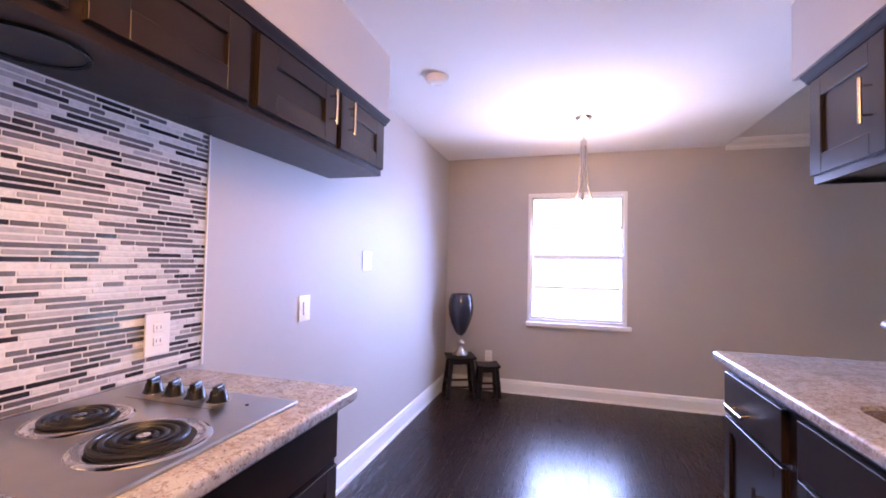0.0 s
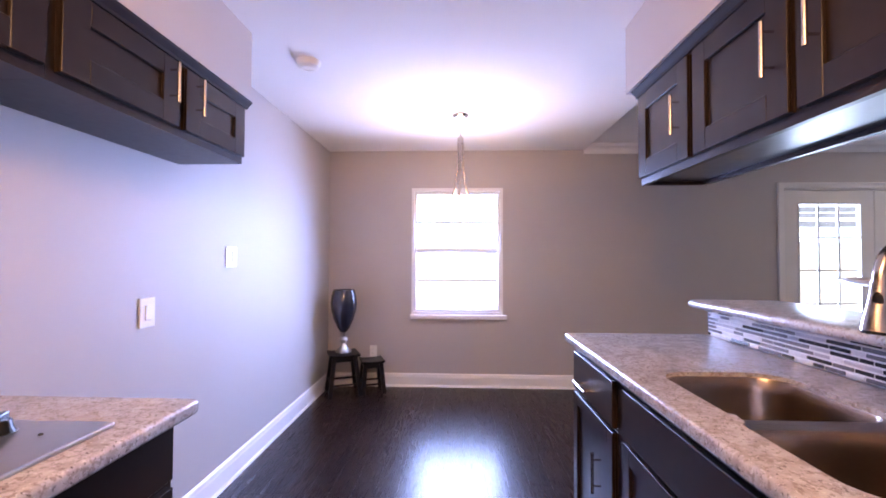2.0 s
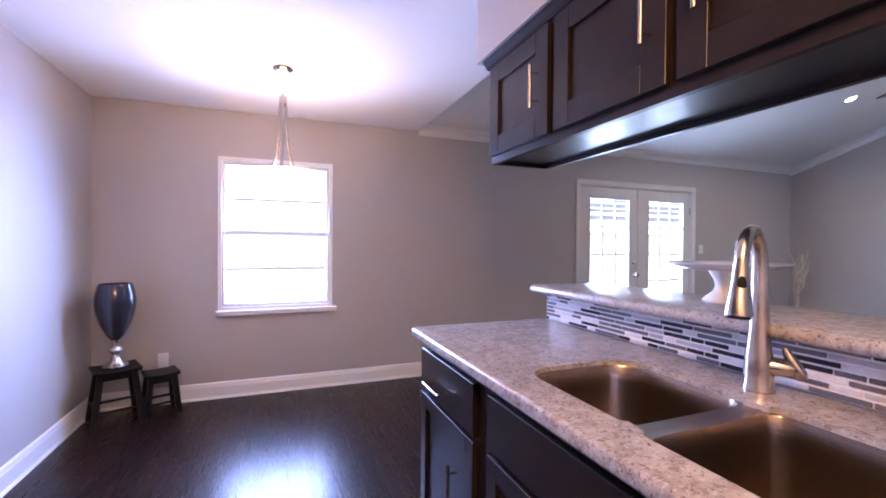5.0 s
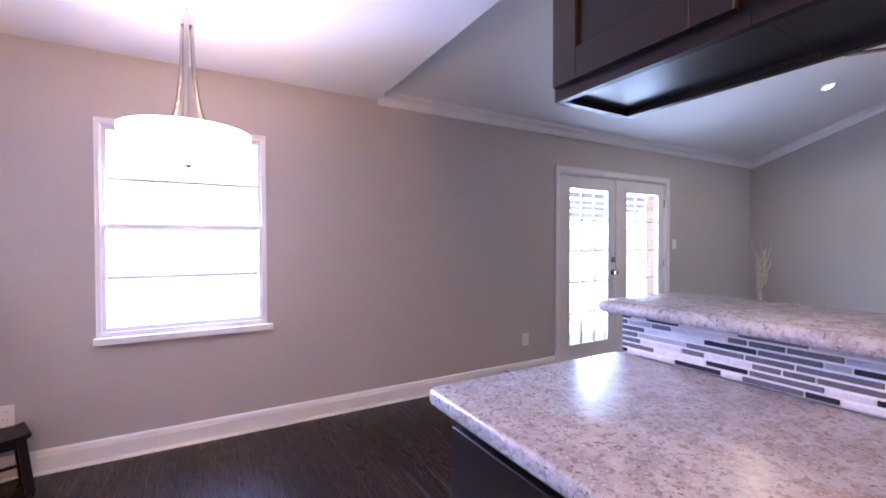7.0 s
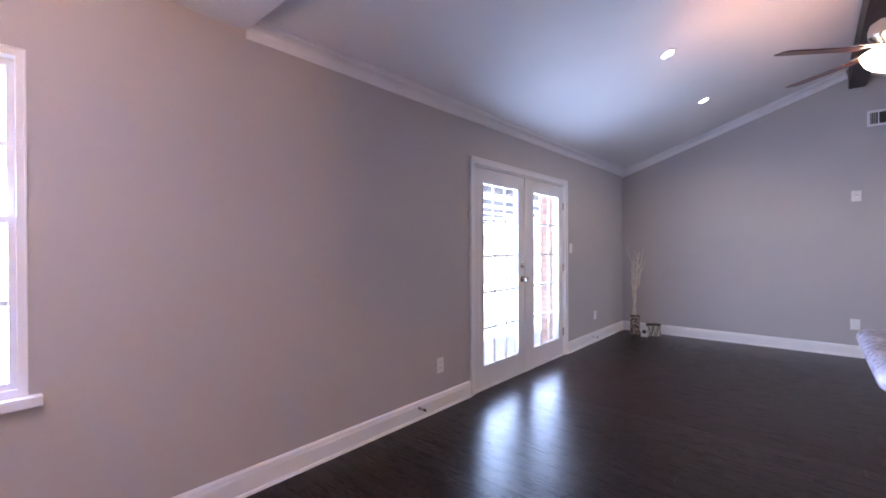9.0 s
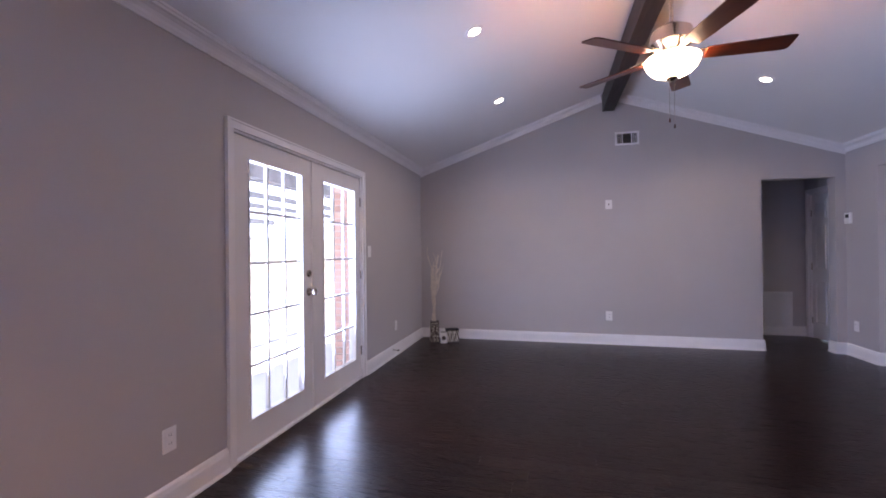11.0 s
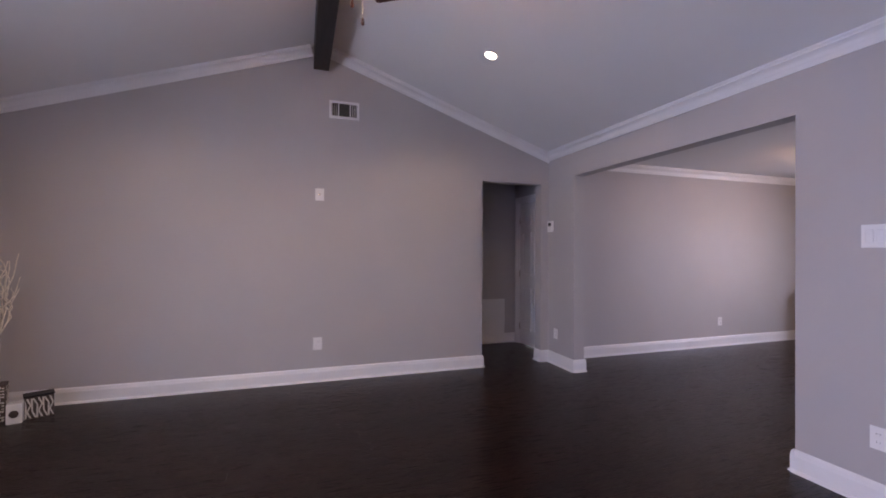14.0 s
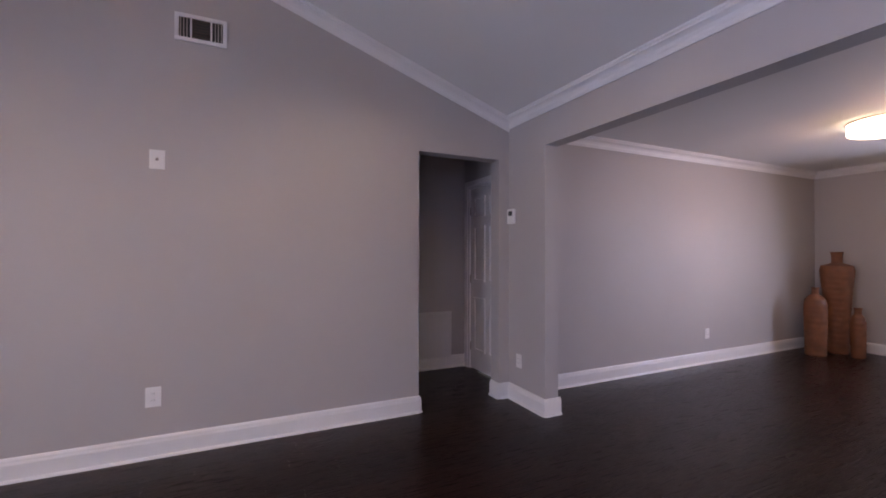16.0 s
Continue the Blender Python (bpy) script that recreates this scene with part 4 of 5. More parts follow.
def faucet():
    bx, by = 1.785, 1.63
    t = thing("faucet", "brushed nickel gooseneck faucet with a pull-down head", "faucet", (bx, by, CT))
    d = Vector((math.cos(radians(196)), math.sin(radians(196)), 0))
    part("base", lathe([(0, 0), (0.034, 0), (0.034, 0.005), (0.0315, 0.012), (0.030, 0.055), (0.0285, 0.085), (0.0255, 0.105), (0.022, 0.145), (0.0205, 0.175), (0, 0.175)], 32), NICKEL, t, "", True)
    V = lambda r, z: tuple(d * r + Vector((0, 0, z)))
    neck = bez([V(0, 0.17), V(0, 0.24), V(0, 0.30), V(0.011, 0.345), V(0.038, 0.375), V(0.074, 0.379), V(0.104, 0.357), V(0.119, 0.325), V(0.125, 0.296)], 8)
    part("neck", tube(neck, [0.0205 - 0.006 * min(1, i / 30) for i in range(len(neck))], 18), NICKEL, t, "", True)
    part("collar", tube([V(0.1245, 0.300), V(0.1255, 0.293)], 0.0172, 18), NICKEL, t, "", True)
    e = [V(0.1255, 0.296), V(0.128, 0.27), V(0.133, 0.235), V(0.138, 0.20), V(0.139, 0.192)]
    head = part("spray_head", tube(e, [0.0160, 0.0180, 0.0225, 0.0275, 0.0280], 20), NICKEL, t, "brushed nickel pull-down spray head", True)
    part("nozzle", tube([V(0.139, 0.193), V(0.1395, 0.186)], 0.024, 18), BLACKPLASTIC, head, "dark nozzle ring")
    b = part("spray_button", lathe([(0, 0), (0.009, 0.001), (0.010, 0.006), (0, 0.010)], 16), BLACKPLASTIC, head, "black spray button", True)
    side = Vector((-0.72, -0.69, 0)).normalized()
    b.matrix_basis = Matrix.Translation(Vector(V(0.129, 0.262)) + side * 0.013) @ side.to_track_quat("Z", "Y").to_matrix().to_4x4() @ Matrix.Diagonal((0.9, 1.9, 1, 1))
    ly = Vector((0.55, -0.84, 0)).normalized()
    p0 = Vector((0, 0, 0.062))
    part("valve", tube([p0, p0 + ly * 0.03, p0 + ly * 0.058, p0 + ly * 0.066], [0.023, 0.022, 0.020, 0.016], 18), NICKEL, t, "", True)
    q = p0 + ly * 0.064
    up = Vector((0, 0, 1))
    part("lever", tube([q + ly * 0.018 - up * 0.022, q + ly * 0.013 - up * 0.012, q + ly * 0.002 + up * 0.008, q - ly * 0.010 + up * 0.032, q - ly * 0.016 + up * 0.046], [0.010, 0.0145, 0.0145, 0.010, 0.006], 14), NICKEL, t, "", True)


faucet()

cs = thing("cake_stand", "white ceramic pedestal cake stand on the bar", "cake stand", (2.085, 1.925, BAR))
part("foot", lathe([(0, 0), (0.062, 0), (0.064, 0.006), (0.055, 0.016), (0.034, 0.035), (0.026, 0.055), (0.030, 0.075), (0.045, 0.098), (0.05, 0.108), (0, 0.108)], 36), CERAMIC, cs, "", True)
part("plate", lathe([(0, 0.106), (0.10, 0.108), (0.135, 0.113), (0.160, 0.120), (0.178, 0.127), (0.180, 0.131), (0.172, 0.131), (0.14, 0.121), (0, 0.117)], 44), CERAMIC, cs, "", True)


def cooktop():
    z = LCT
    t = thing("cooktop", "steel electric cooktop with four black coil burners", "cooktop", (-0.33, 1.15, z))
    part("surface", merged(soft_box(-0.26, 0.275, -0.42, 0.395, 0.0, 0.011, 0.005, 3)), STEEL, t, "", True)
    for bx, by, r in ((-0.098, 0.112, 0.074), (0.140, 0.075, 0.094), (-0.098, -0.22, 0.094), (0.137, -0.24, 0.074)):
        u = part("burner", lathe([(r - 0.004, 0.0116), (r + 0.006, 0.0135), (r + 0.018, 0.0165), (r + 0.026, 0.0150), (r + 0.030, 0.0112)], 40, bx, by), CHROME, t, "chrome trim ring", True)
        part("drip_pan", lathe([(r + 0.006, 0.0125), (r * 0.8, 0.0117), (0.0, 0.0114)], 40, bx, by), SLOT, u)
        pts = []
        turns = 4
        for i in range(turns * 28 + 1):
            a = 2 * math.pi * i / 28
            rr = 0.018 + (r - 0.018) * i / (turns * 28)
            pts.append((bx + rr * math.cos(a), by + rr * math.sin(a), 0.020))
        part("coil", tube(pts, 0.0052, 8), BLACKIRON, u, "black spiral heating coil", True)
        part("coil_cap", lathe([(0, 0.025), (0.013, 0.024), (0.014, 0.018), (0, 0.018)], 16, bx, by), CHROME, u)
    for i in range(4):
        kx = -0.135 + i * 0.074
        k = part("knob", lathe([(0, 0.010), (0.026, 0.010), (0.0265, 0.014), (0.022, 0.022), (0.020, 0.036), (0.017, 0.040), (0, 0.040)], 24), BLACKPLASTIC, t, "black control knob", True)
        k.location = (kx, 0.318, 0)
        g = part("grip", soft_box(-0.007, 0.007, -0.022, 0.020, 0.030, 0.053, 0.003), BLACKPLASTIC, k)
        g.rotation_euler = (0, 0, radians(20))
        part("knob_skirt", lathe([(0.026, 0.0115), (0.029, 0.0115), (0.029, 0.013), (0.026, 0.014)], 24, closed=True), CHROME, k)
    part("indicator_light", lathe([(0, 0.0145), (0.004, 0.0135), (0.005, 0.011), (0, 0.011)], 12, 0.178, 0.318), SLOT, t)
    part("marking", boxes((-0.165, 0.13, 0.262, 0.264, 0.0112, 0.0116)), SLOT, t)


cooktop()

# mosaic backings; their strips follow at the end
bs1 = structure("backsplash_range", boxes((XW, XW + 0.004, YS, 1.785, LCT + 0.001, LZ0 + 0.0)), GROUT, "mosaic backsplash of white, grey and black glass strips", "backsplash")
bs2 = structure("backsplash_bar", boxes((1.886, 1.90, 0.262, 2.635, CT + 0.001, BAR - 0.037)), GROUT, "mosaic band of white, grey and black strips under the bar", "backsplash")
part("edge_trim", boxes((XW, XW + 0.010, 1.785, 1.791, LCT + 0.001, LZ0)), TRIM, bs1)

# ---------------------------------------------------------------- dining corner


def stool(label, at, h, top, leg_in, leg_out, turn):
    t = thing("stool", label, "stool", at, "black stools in the corner", turn)
    w = top / 2
    bm = bmesh.new()
    box(bm, -w, w, -w, w, h - 0.034, h)
    bmesh.ops.subdivide_edges(bm, edges=bm.edges[:], cuts=5, use_grid_fill=True)
    for v in bm.verts:
        v.co.z -= 0.012 * (1 - (v.co.x / w) ** 2) if v.co.z > h - 0.01 else -0.008 * (v.co.x / w) ** 2
    bmesh.ops.bevel(bm, geom=[e for e in bm.edges if len(e.link_faces) == 2 and e.calc_face_angle(0) > 0.9], offset=0.006, segments=2, affect="EDGES")
    part("seat", bm, BLACKWOOD, t)
    for sx in (-1, 1):
        for sy in (-1, 1):
            b = tube([(sx * leg_out, sy * leg_out, 0), (sx * leg_in, sy * leg_in, h - 0.028)], 0.026, 4)
            part("leg", b, BLACKWOOD, t)
    m = (leg_in + leg_out) / 2 - 0.004
    for s in (-1, 1):
        part("apron", boxes((-leg_in, leg_in, s * leg_in - 0.008, s * leg_in + 0.008, h - 0.075, h - 0.028)), BLACKWOOD, t)
        part("apron", boxes((s * leg_in - 0.008, s * leg_in + 0.008, -leg_in + 0.008, leg_in - 0.008, h - 0.075, h - 0.028)), BLACKWOOD, t)
        k = leg_out + (leg_in - leg_out) * 0.28
        part("stretcher", tube([(-k, s * k, h * 0.28), (k, s * k, h * 0.28)], 0.010, 8), BLACKWOOD, t)
        part("stretcher", tube([(s * k, -k, h * 0.33), (s * k, k, h * 0.33)], 0.010, 8), BLACKWOOD, t)
    return t


stool("tall black wooden stool with splayed legs", (-0.41, 4.725, 0), 0.400, 0.285, 0.098, 0.142, 24)
stool("low black wooden stool with splayed legs", (-0.145, 4.81, 0), 0.318, 0.225, 0.076, 0.104, 22)
gv = thing("goblet_vase", "tall smoky glass goblet on a silver stem", "vase", (-0.41, 4.725, 0.402))
part("foot", lathe([(0, 0), (0.078, 0), (0.080, 0.008), (0.066, 0.020), (0.038, 0.045), (0.026, 0.07), (0.022, 0.088), (0.034, 0.100), (0.044, 0.118), (0.036, 0.138), (0.022, 0.148), (0.020, 0.175), (0.026, 0.192), (0, 0.192)], 36), SILVER, gv, "turned silver stem", True)
part("bowl", lathe([(0, 0.192), (0.030, 0.195), (0.060, 0.235), (0.098, 0.32), (0.122, 0.41), (0.128, 0.48), (0.120, 0.55), (0.104, 0.605), (0.100, 0.607), (0.112, 0.55), (0.120, 0.48), (0.113, 0.41), (0.09, 0.32), (0.05, 0.24), (0, 0.21)], 48), SMOKEGLASS, gv, "smoky blue glass bowl", True)


def pendant():
    x, y = 0.729, 3.88
    t = thing("pendant_light", "hanging bowl pendant of white glass on nickel arms, lit", "pendant lamp", (x, y, CEIL))
    part("canopy", lathe([(0, -0.001), (0.063, -0.001), (0.063, -0.006), (0.050, -0.020), (0.020, -0.028), (0, -0.028)], 32), NICKEL, t, "", True)
    z = -0.028
    i = 0
    while z > -0.165:
        ring = [(0.0075 * math.cos(a) * (1 if i % 2 else 0), 0.0075 * math.cos(a) * (0 if i % 2 else 1), z - 0.014 + 0.016 * math.sin(a)) for a in [2 * math.pi * k / 14 for k in range(15)]]
        part("chain_link", tube(ring, 0.0022, 6), NICKEL, t)
        z -= 0.026
        i += 1
    part("hub", lathe([(0, -0.175), (0.018, -0.18), (0.022, -0.195), (0.022, -0.225), (0.012, -0.235), (0, -0.235)], 20), NICKEL, t, "", True)
    for k in range(3):
        a = radians(25 + 120 * k)
        pts = bez([(0.016 * math.cos(a), 0.016 * math.sin(a), -0.175), (0.020 * math.cos(a), 0.020 * math.sin(a), -0.26), (0.026 * math.cos(a), 0.026 * math.sin(a), -0.40), (0.046 * math.cos(a), 0.046 * math.sin(a), -0.55), (0.085 * math.cos(a), 0.085 * math.sin(a), -0.66), (0.15 * math.cos(a), 0.15 * math.sin(a), -0.775)], 8)
        bm = tube(pts, 0.0095, 10)
        part("arm", bm, NICKEL, t, "", True)
    r = 0.238
    prof = [(r, -0.675), (r + 0.004, -0.671), (r + 0.006, -0.680), (r, -0.705), (0.220, -0.738), (0.19, -0.766), (0.145, -0.788), (0.08, -0.803), (0.0, -0.808)]
    inner = [(max(0, a - 0.006), b + 0.006) for a, b in prof[::-1]]
    part("glass_bowl", lathe(prof + inner[1:-2], 56), PENDANTGLOW, t, "glowing white glass bowl", True)
    part("finial", lathe([(0, -0.806), (0.020, -0.808), (0.018, -0.814), (0.007, -0.820), (0.009, -0.830), (0, -0.838)], 20), NICKEL, t, "", True)


pendant()

# ---------------------------------------------------------------- living room


def ceiling_fan():
    x, y, zb = 4.85, YR, 2.56
    t = thing("ceiling_fan", "five-blade ceiling fan with a lit glass bowl", "ceiling fan", (x, y, 3.128))
    o = zb - 3.128
    part("mount", lathe([(0, -0.001), (0.068, -0.001), (0.068, -0.02), (0.045, -0.055), (0.016, -0.065), (0, -0.065)], 32), NICKEL, t, "", True)
    part("downrod", lathe([(0, -0.06), (0.012, -0.06), (0.012, o + 0.17), (0, o + 0.17)], 16), NICKEL, t, "", True)
    part("motor", lathe([(0, o + 0.185), (0.03, o + 0.18), (0.075, o + 0.165), (0.120, o + 0.135), (0.130, o + 0.10), (0.128, o + 0.055), (0.105, o + 0.03), (0.085, o + 0.01), (0.080, o - 0.02), (0, o - 0.02)], 44), NICKEL, t, "brushed nickel motor housing", True)
    for k in range(5):
        a = radians(-20 + 72 * k)
        rot = pose(0, 0, 0, 0, 0, math.degrees(a))
        arm = part("blade_arm", merged(soft_box(0.08, 0.21, -0.016, 0.016, o - 0.012, o - 0.002, 0.003), soft_box(0.19, 0.27, -0.030, 0.030, o - 0.022, o - 0.010, 0.003)), NICKEL, t)
        arm.matrix_basis = rot
        bm = bmesh.new()
        outl = [(0.195, -0.052), (0.30, -0.060), (0.62, -0.068), (0.662, -0.064), (0.670, -0.055), (0.660, 0.050), (0.650, 0.064), (0.62, 0.068), (0.30, 0.060), (0.195, 0.052)]
        lo = [bm.verts.new((p[0], p[1], 0)) for p in outl]
        hi = [bm.verts.new((p[0], p[1], 0.007)) for p in outl]
        bm.faces.new(lo[::-1])
        bm.faces.new(hi)
        for i in range(len(lo)):
            j = (i + 1) % len(lo)
            bm.faces.new((lo[i], lo[j], hi[j], hi[i]))
        bl = part("blade", bm, BLADE, t, "dark mahogany blade")
        bl.matrix_basis = rot @ Matrix.Translation((0, 0, o - 0.030)) @ pose(0, 0, 0, -12, 0, 0)
    part("light_fitter", lathe([(0, o - 0.018), (0.050, o - 0.020), (0.052, o - 0.055), (0.030, o - 0.062), (0.008, o - 0.064), (0.006, o - 0.160), (0, o - 0.160)], 40), NICKEL, t, "", True)
    part("glass_bowl", lathe([(0.160, o - 0.050), (0.164, o - 0.046), (0.166, o - 0.052), (0.161, o - 0.072), (0.145, o - 0.105), (0.118, o - 0.133), (0.08, o - 0.152), (0.03, o - 0.161), (0.006, o - 0.162), (0.03, o - 0.157), (0.078, o - 0.147), (0.113, o - 0.129), (0.140, o - 0.103), (0.156, o - 0.071)], 48, closed=False), FANGLOW, t, "glowing frosted glass bowl", True)
    part("finial", lathe([(0, o - 0.161), (0.036, o - 0.159), (0.036, o - 0.172), (0.026, o - 0.184), (0.012, o - 0.190), (0, o - 0.192)], 20), NICKEL, t, "", True)
    for dx, dy, ln in ((-0.02, 0.022, 0.295), (0.02, -0.018, 0.325)):
        c = part("pull_chain", tube([(dx, dy, o - 0.15), (dx, dy, o - 0.15 - ln)], 0.0018, 6), NICKEL, t)
        part("chain_fob", lathe([(0, 0.012), (0.004, 0.008), (0.0065, -0.012), (0, -0.02)], 10, dx, dy), BLADE, c, "small wooden fob").location = (0, 0, o - 0.15 - ln)


ceiling_fan()


def drum_light(label, at, r=0.2):
    t = thing("ceiling_light", label, "ceiling lamp", at)
    part("pan", lathe([(0, -0.001), (r + 0.006, -0.001), (r + 0.006, -0.014), (0, -0.014)], 44), NICKEL, t)
    part("shade", lathe([(r, -0.014), (r, -0.092), (r - 0.01, -0.102), (0, -0.108)], 44), DRUMGLOW, t, "glowing white drum shade", True)


drum_light("round white drum ceiling light, lit", (6.31, -3.17, CEIL), 0.28)
drum_light("round white drum ceiling light in the kitchen, lit", (0.62, 0.15, CEIL))


def twig_vase():
    t = thing("twig_vase", "square patterned vase holding tall pale curly twigs", "vase", (7.55, 4.70, 0), "", 20)
    w, h = 0.062, 0.29
    body = part("body", soft_box(-w, w, -w, w, 0, h, 0.006), DARKBOX, t, "dark square vase")
    rng = random.Random(5)
    for f in range(4):
        m = pose(0, 0, 0, 0, 0, 90 * f)
        bm = bmesh.new()
        for i in range(6):
            for j in range(12):
                if rng.random() < 0.62:
                    x0, z0 = -w + 0.006 + i * (2 * w - 0.012) / 6, 0.012 + j * (h - 0.024) / 12
                    box(bm, x0 + 0.002, x0 + 0.017, -w - 0.0025, -w + 0.001, z0 + 0.002, z0 + 0.009 + 0.010 * rng.random())
        k = part("inlay", bm, CREAMPATTERN, body, "cream chip inlay")
        k.matrix_basis = m
    for s in range(9):
        ph, z = 2 * math.pi * s / 9 + rng.uniform(-0.3, 0.3), h - 0.05
        top, r0, lean = rng.uniform(0.95, 1.34), rng.uniform(0.014, 0.034), rng.uniform(0.10, 0.26)
        n = 18
        pts = []
        for i in range(n + 1):
            u = i / n
            a = ph + 4.2 * u + 0.5 * math.sin(9 * u + ph)
            r = r0 * (1 - 0.35 * math.sin(3.1 * min(1, u * 1.6))) + lean * max(0, u - 0.42) ** 1.3 + 0.007 * math.sin(17 * u + 2 * ph)
            pts.append((r * math.cos(a), r * math.sin(a), z + (top - z) * u))
        tw = part("twig", tube(pts, [0.0095 * (1 - 0.62 * i / n) for i in range(n + 1)], 7), TWIG, t, "", True)
        for b in range(3):
            i = rng.randint(7, 14)
            p = Vector(pts[i])
            q = [p]
            for kk in range(1, 6):
                q.append(p + Vector((rng.uniform(-0.02, 0.02) + (b - 1) * 0.02 * kk, rng.uniform(-0.02, 0.02), 0.035 * kk)))
            part("side_twig", tube(q, [0.006 - 0.0007 * kk for kk in range(6)], 5), TWIG, tw, "", True)


twig_vase()
bxs = thing("keepsake_box", "small dark box with cream striped inlay on the floor", "box", (7.60, 4.46, 0), "", 28)
bb = part("body", soft_box(-0.055, 0.055, -0.085, 0.085, 0, 0.17, 0.005), DARKBOX, bxs)
part("lid", soft_box(-0.060, 0.060, -0.090, 0.090, 0.170, 0.182, 0.004), BLACKWOOD, bxs, "dark lid")
for i in range(8):
    y0 = -0.086 + i * 0.0215
    bm = bmesh.new()
    q = [(max(-0.082, min(0.082, y0 + dy + 0.008 * math.sin(i * 2.1 + dz * 40))), 0.010 + dz) for dy, dz in ((0, 0), (0.011, 0), (0.024, 0.05), (0.018, 0.10), (0.034, 0.15), (0.022, 0.15), (0.008, 0.10), (0.014, 0.05))]
    a = [bm.verts.new((-0.0575, y, z)) for y, z in q]
    b = [bm.verts.new((-0.054, y, z)) for y, z in q]
    bm.faces.new(a)
    bm.faces.new(b[::-1])
    for k in range(8):
        bm.faces.new((a[k], b[k], b[(k + 1) % 8], a[(k + 1) % 8]))
    part("inlay", bm, CREAMPATTERN, bb, "cream wavy stripe")
pv = thing("candle_block", "short silver and white block candle holder", "candle holder", (7.50, 4.555, 0), "", 15)
part("block", soft_box(-0.045, 0.045, -0.045, 0.045, 0, 0.15, 0.006), CERAMIC, pv)
part("medallion", lathe([(0, 0), (0.026, 0), (0.028, 0.004), (0.014, 0.008), (0, 0.006)], 20), DARKBOX, pv, "round dark medallion", True).matrix_basis = pose(-0.045, 0, 0.075, 0, -90, 0)


def clay_jar(label, at, prof):
    t = thing("clay_jar", label, "jar", at, "clay jars in the corner")
    rows = []
    for (r0, z0), (r1, z1) in zip(prof, prof[1:]):
        k = max(1, int(abs(z1 - z0) / 0.012))
        rows += [(r0 + (r1 - r0) * i / k + (0.0022 * math.sin(z0 * 90 + (z1 - z0) * 90 * i / k) if r0 > 0.06 and z1 > z0 else 0), z0 + (z1 - z0) * i / k) for i in range(k)]
    part("body", lathe(rows + [prof[-1]], 40), CLAY, t, "", True)
    return t


clay_jar("tall broad-shouldered terracotta jar with a short neck", (7.47, -5.14, 0), [(0, 0), (0.105, 0), (0.115, 0.02), (0.125, 0.35), (0.150, 0.80), (0.172, 1.03), (0.172, 1.09), (0.160, 1.13), (0.062, 1.165), (0.055, 1.19), (0.060, 1.28), (0.070, 1.31), (0.055, 1.31), (0.045, 1.2), (0, 1.15)])
clay_jar("slim terracotta bottle jar with rounded shoulders", (7.52, -4.72, 0), [(0, 0), (0.098, 0), (0.108, 0.02), (0.115, 0.3), (0.118, 0.62), (0.108, 0.70), (0.07, 0.755), (0.04, 0.775), (0.036, 0.83), (0.044, 0.86), (0.03, 0.86), (0.025, 0.78), (0, 0.76)])
clay_jar("small terracotta bottle jar", (7.22, -5.02, 0), [(0, 0), (0.062, 0), (0.070, 0.02), (0.074, 0.25), (0.076, 0.43), (0.062, 0.50), (0.036, 0.54), (0.034, 0.59), (0.044, 0.615), (0.030, 0.615), (0.024, 0.55), (0, 0.53)])

# ---------------------------------------------------------------- outdoors
structure("ground", boxes((-400, 400, -400, 400, -0.40, -0.16)), GRASS, "dry lawn", "ground")
# Glowing panel added to blow out the glass and tint reflections blue.
backdrop_glow = glow("glowing_backdrop_panel", (0.50, 0.66, 1.0), 2.6)
structure("backdrop", boxes((-220, 260, 90, 90.5, -0.16, 70)), backdrop_glow, "glowing panel added far beyond the fence to whiten the windows", "backdrop")
structure("patio", boxes((-6, 26, YN + 0.15, 11.9, -0.155, -0.05)), CONCRETE, "pale sunlit concrete patio", "patio")
fence = thing("fence", "tall weathered board fence behind the patio", "fence", (4.0, 12.0, -0.16))
for i in range(200):
    fx = -8.0 + i * 0.15
    hgt = 1.92 + 0.02 * math.sin(i * 2.3)
    part("board", boxes((fx, fx + 0.146, 0, 0.02, 0.02, hgt)), FENCE, fence)
for zr in (0.35, 1.05, 1.7):
    part("rail", boxes((-8, 22, 0.021, 0.06, zr, zr + 0.09)), FENCE, fence)
pergola = thing("pergola", "dark timber slatted patio cover", "pergola", (4.5, 6.4, 0))
for xx in (-2.2, 2.9):
    part("post", boxes((xx - 0.05, xx + 0.05, 5.45, 5.55, -0.05, 2.30)), PERGOLA, pergola)
for k, yy in enumerate((0.05, 5.45)):
    part("beam", boxes((-2.6, 9.4, yy, yy + 0.10, 2.16, 2.32)), PERGOLA, pergola)
for k in range(4):
    yy = 0.9 + k * 1.25
    part("slat", boxes((-2.6, 9.4, yy, yy + 0.05, 2.325, 2.44)), PERGOLA, pergola)
pier = thing("brick_pier", "red brick porch pier with pale mortar", "pier", (6.42, 5.34, -0.05))
part("core", boxes((-0.155, 0.155, -0.205, 0.205, 0, 2.5)), MORTAR, pier)

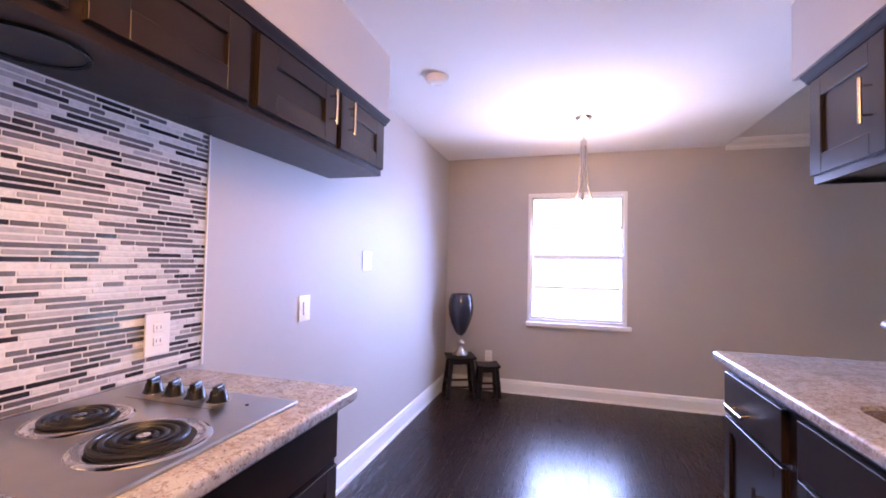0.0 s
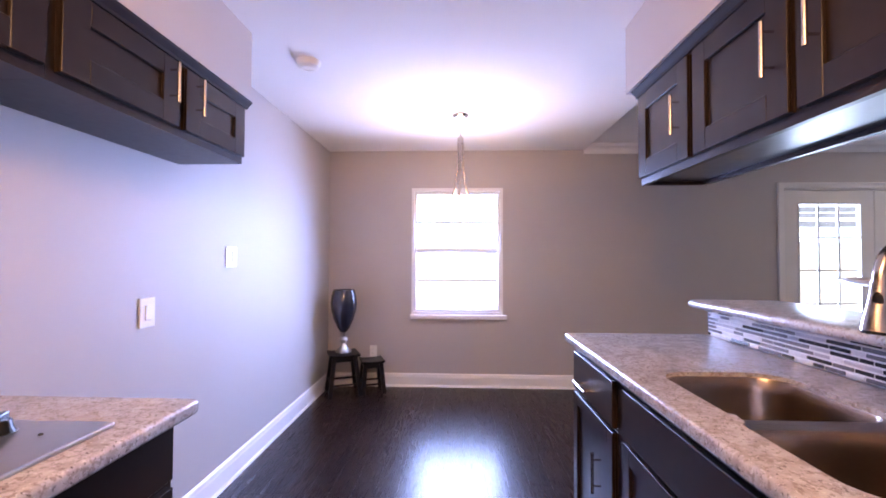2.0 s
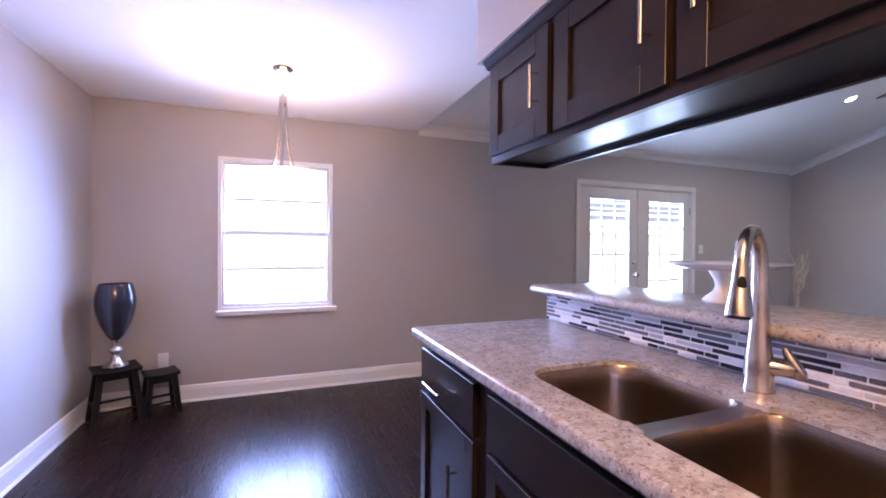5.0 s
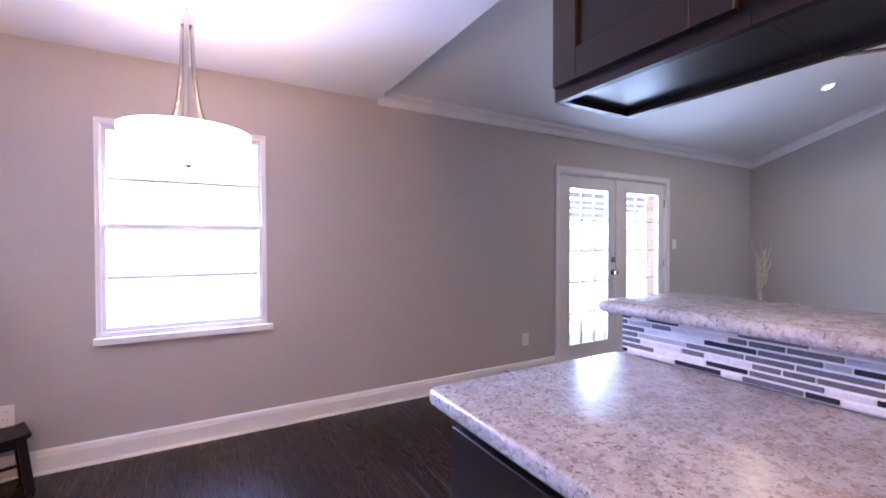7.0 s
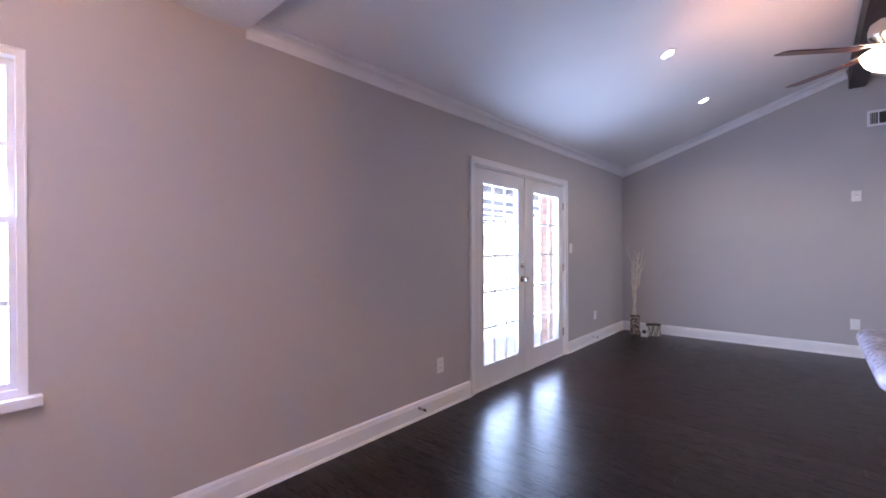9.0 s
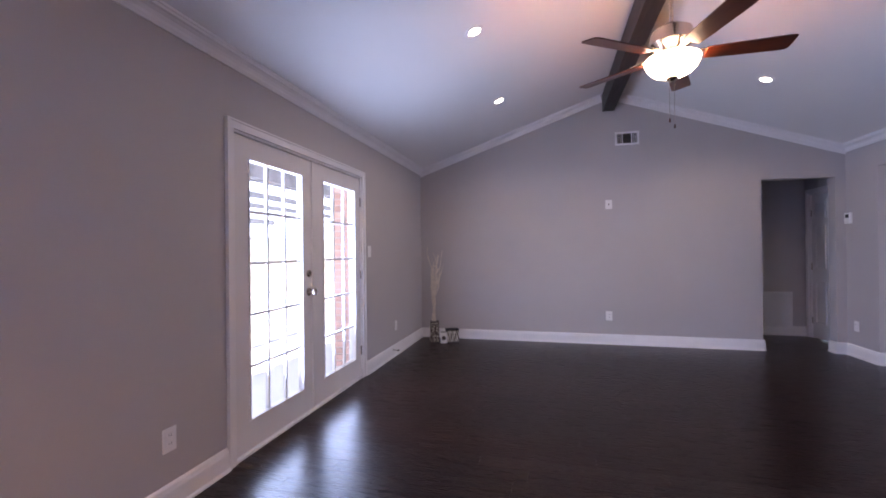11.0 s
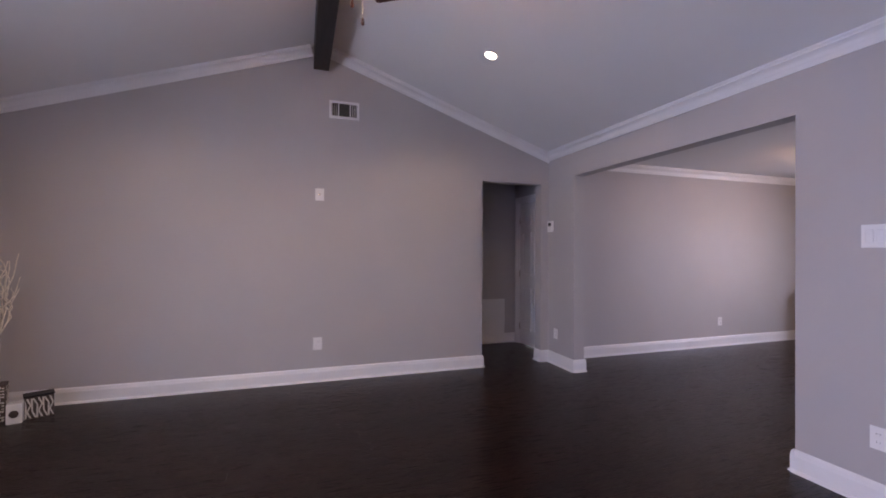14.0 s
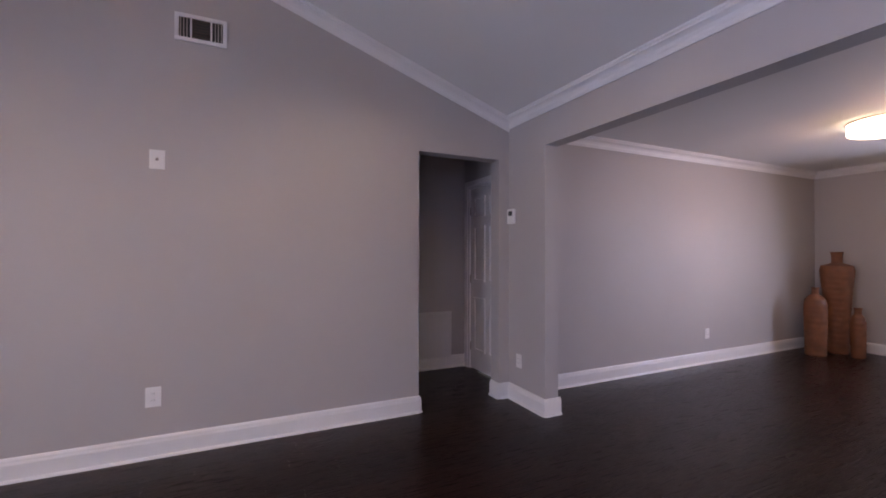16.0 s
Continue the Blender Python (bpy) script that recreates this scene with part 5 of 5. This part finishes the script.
# ---------------------------------------------------------------- small pieces: bricks, mosaic strips, floorboards
brick_me = mesh_of("brick", soft_box(-0.010, 0.010, -0.098, 0.098, 0, 0.062, 0.003, 1), BRICKS)
half_me = mesh_of("brick", soft_box(-0.010, 0.010, -0.046, 0.046, 0, 0.062, 0.003, 1), BRICKS)
for r in range(33):
    z = 0.006 + r * 0.0745
    row = [(-0.103, brick_me), (0.103, brick_me)] if r % 2 else [(-0.155, half_me), (0.0, brick_me), (0.155, half_me)]
    for y, me in row:
        b = new("brick", me)
        b.parent, b.location = pier, (-0.158, y, z)
    for xx in (-0.075, 0.075):
        b = new("brick", brick_me)
        b.parent, b.location, b.rotation_euler = pier, (xx, 0.208, z), (0, 0, radians(90))
        b.scale = (1, 0.70, 1)


def mosaic(parent, xface, out, y0, y1, z0, z1, pitch, near, seed):
    """Strips of random length in thin courses; those inside near are parts, the rest one mesh."""
    rng = random.Random(seed)
    cache, rest = {}, bmesh.new()
    rows = int((z1 - z0 - 0.002) / pitch)
    pitch = (z1 - z0 - 0.002) / rows
    h = pitch - 0.0054
    count = 0
    for r in range(rows):
        z = z0 + 0.002 + r * pitch
        y = y1 - 0.001
        first, dark = rng.uniform(0.3, 1.0), False
        while y > y0 + 0.01:
            ln = rng.choice((0.045, 0.06, 0.075, 0.098, 0.12, 0.14))
            if first:
                ln, first = ln * first, 0
            ln = min(ln, y - y0)
            kind = rng.choices(range(5), (22, 14, 24, 12, 2) if dark else (19, 11, 34, 32, 4))[0]
            dark = kind in (2, 3)
            thick = 0.0026 if kind in (0, 1) else 0.0034
            ya, yb = y - ln + 0.0040, y
            if yb - ya > 0.006:
                if near[0] <= ya and count < 300:
                    key = (round(yb - ya, 4), kind)
                    if key not in cache:
                        d = (yb - ya) / 2
                        cache[key] = mesh_of("tile", soft_box(*sorted((0, thick * out)), -d, d, 0, h, 0.0012, 1), TILES[kind])
                    o = new("tile", cache[key])
                    o.parent, o.location = parent, (xface, (ya + yb) / 2, z)
                    count += 1
                else:
                    for f in box(rest, *sorted((xface, xface + thick * out)), ya, yb, z, z + h):
                        f.material_index = kind
            y -= ln
    me = mesh_of("far_tiles", rest, TILES[0])
    for m in TILES[1:]:
        me.materials.append(m)
    ob = new("far_tiles", me)
    ob.parent = parent
    tagged(ob, kind="stuff")


mosaic(bs1, XW + 0.0035, 1, 0.2, 1.785, LCT + 0.001, LZ0 - 0.001, 0.0170, (1.20,), 3)
mosaic(bs2, 1.8865, -1, 0.27, 2.634, CT + 0.001, BAR - 0.038, 0.0158, (1.0,), 4)

# floorboards along y
FLOOR = structure("floor", boxes((XW, 8.97, YF, YN + 0.02, -0.0139, -0.0060)), PLANKS_FAR, "dark hand-scraped hardwood floor with a satin sheen", "floor")
rng = random.Random(11)
PW = 0.127
far = []
plank_cache = {}
near_n = 0


def plank_bm(w, ln):
    bm = bmesh.new()
    c = 0.0011
    lo = [bm.verts.new(p) for p in ((-w / 2, -ln / 2, -0.006), (w / 2, -ln / 2, -0.006), (w / 2, ln / 2, -0.006), (-w / 2, ln / 2, -0.006))]
    md = [bm.verts.new((v.co.x, v.co.y, -c)) for v in lo]
    hi = [bm.verts.new((v.co.x - math.copysign(c, v.co.x), v.co.y - math.copysign(c, v.co.y), 0)) for v in lo]
    for a, b in ((lo, md), (md, hi)):
        for i in range(4):
            bm.faces.new((a[i], a[(i + 1) % 4], b[(i + 1) % 4], b[i]))
    bm.faces.new(hi)
    return bm


x = XW
col = 0
while x < 8.97:
    w = min(PW, 8.97 - x)
    y = YF - rng.uniform(0, 1.0)
    while y < YN + 0.02:
        ln = rng.choice((0.6, 0.75, 0.9, 1.05, 1.2))
        a, b = max(y, YF), min(y + ln, YN + 0.02)
        y += ln
        if b - a < 0.02:
            continue
        if x < 4.4 and a > 0.75 and near_n < 300 and w == PW:
            key = round(b - a, 3)
            if key not in plank_cache:
                plank_cache[key] = mesh_of("floorboard", plank_bm(PW - 0.0012, b - a - 0.0012), PLANK)
            o = new("floorboard", plank_cache[key])
            o.parent, o.location = FLOOR, (x + w / 2, (a + b) / 2, 0)
            near_n += 1
        else:
            far.append((x, x + w, a, b))
    x += PW
verts, faces = [], []
for x0, x1, y0, y1 in far:
    k = len(verts)
    g, c = 0.0004, 0.0001
    verts += [(x0 + g, y0 + g, -0.006), (x1 - g, y0 + g, -0.006), (x1 - g, y1 - g, -0.006), (x0 + g, y1 - g, -0.006)]
    verts += [(x0 + g, y0 + g, -c), (x1 - g, y0 + g, -c), (x1 - g, y1 - g, -c), (x0 + g, y1 - g, -c)]
    verts += [(x0 + g + c, y0 + g + c, 0), (x1 - g - c, y0 + g + c, 0), (x1 - g - c, y1 - g - c, 0), (x0 + g + c, y1 - g - c, 0)]
    for a in (0, 4):
        faces += [(k + a + i, k + a + (i + 1) % 4, k + a + 4 + (i + 1) % 4, k + a + 4 + i) for i in range(4)]
    faces.append((k + 8, k + 9, k + 10, k + 11))
me = bpy.data.meshes.new("far_floorboards")
me.from_pydata(verts, [], faces)
me.materials.append(PLANKS_FAR)
ob = new("far_floorboards", me)
ob.parent = FLOOR
tagged(ob, kind="stuff")
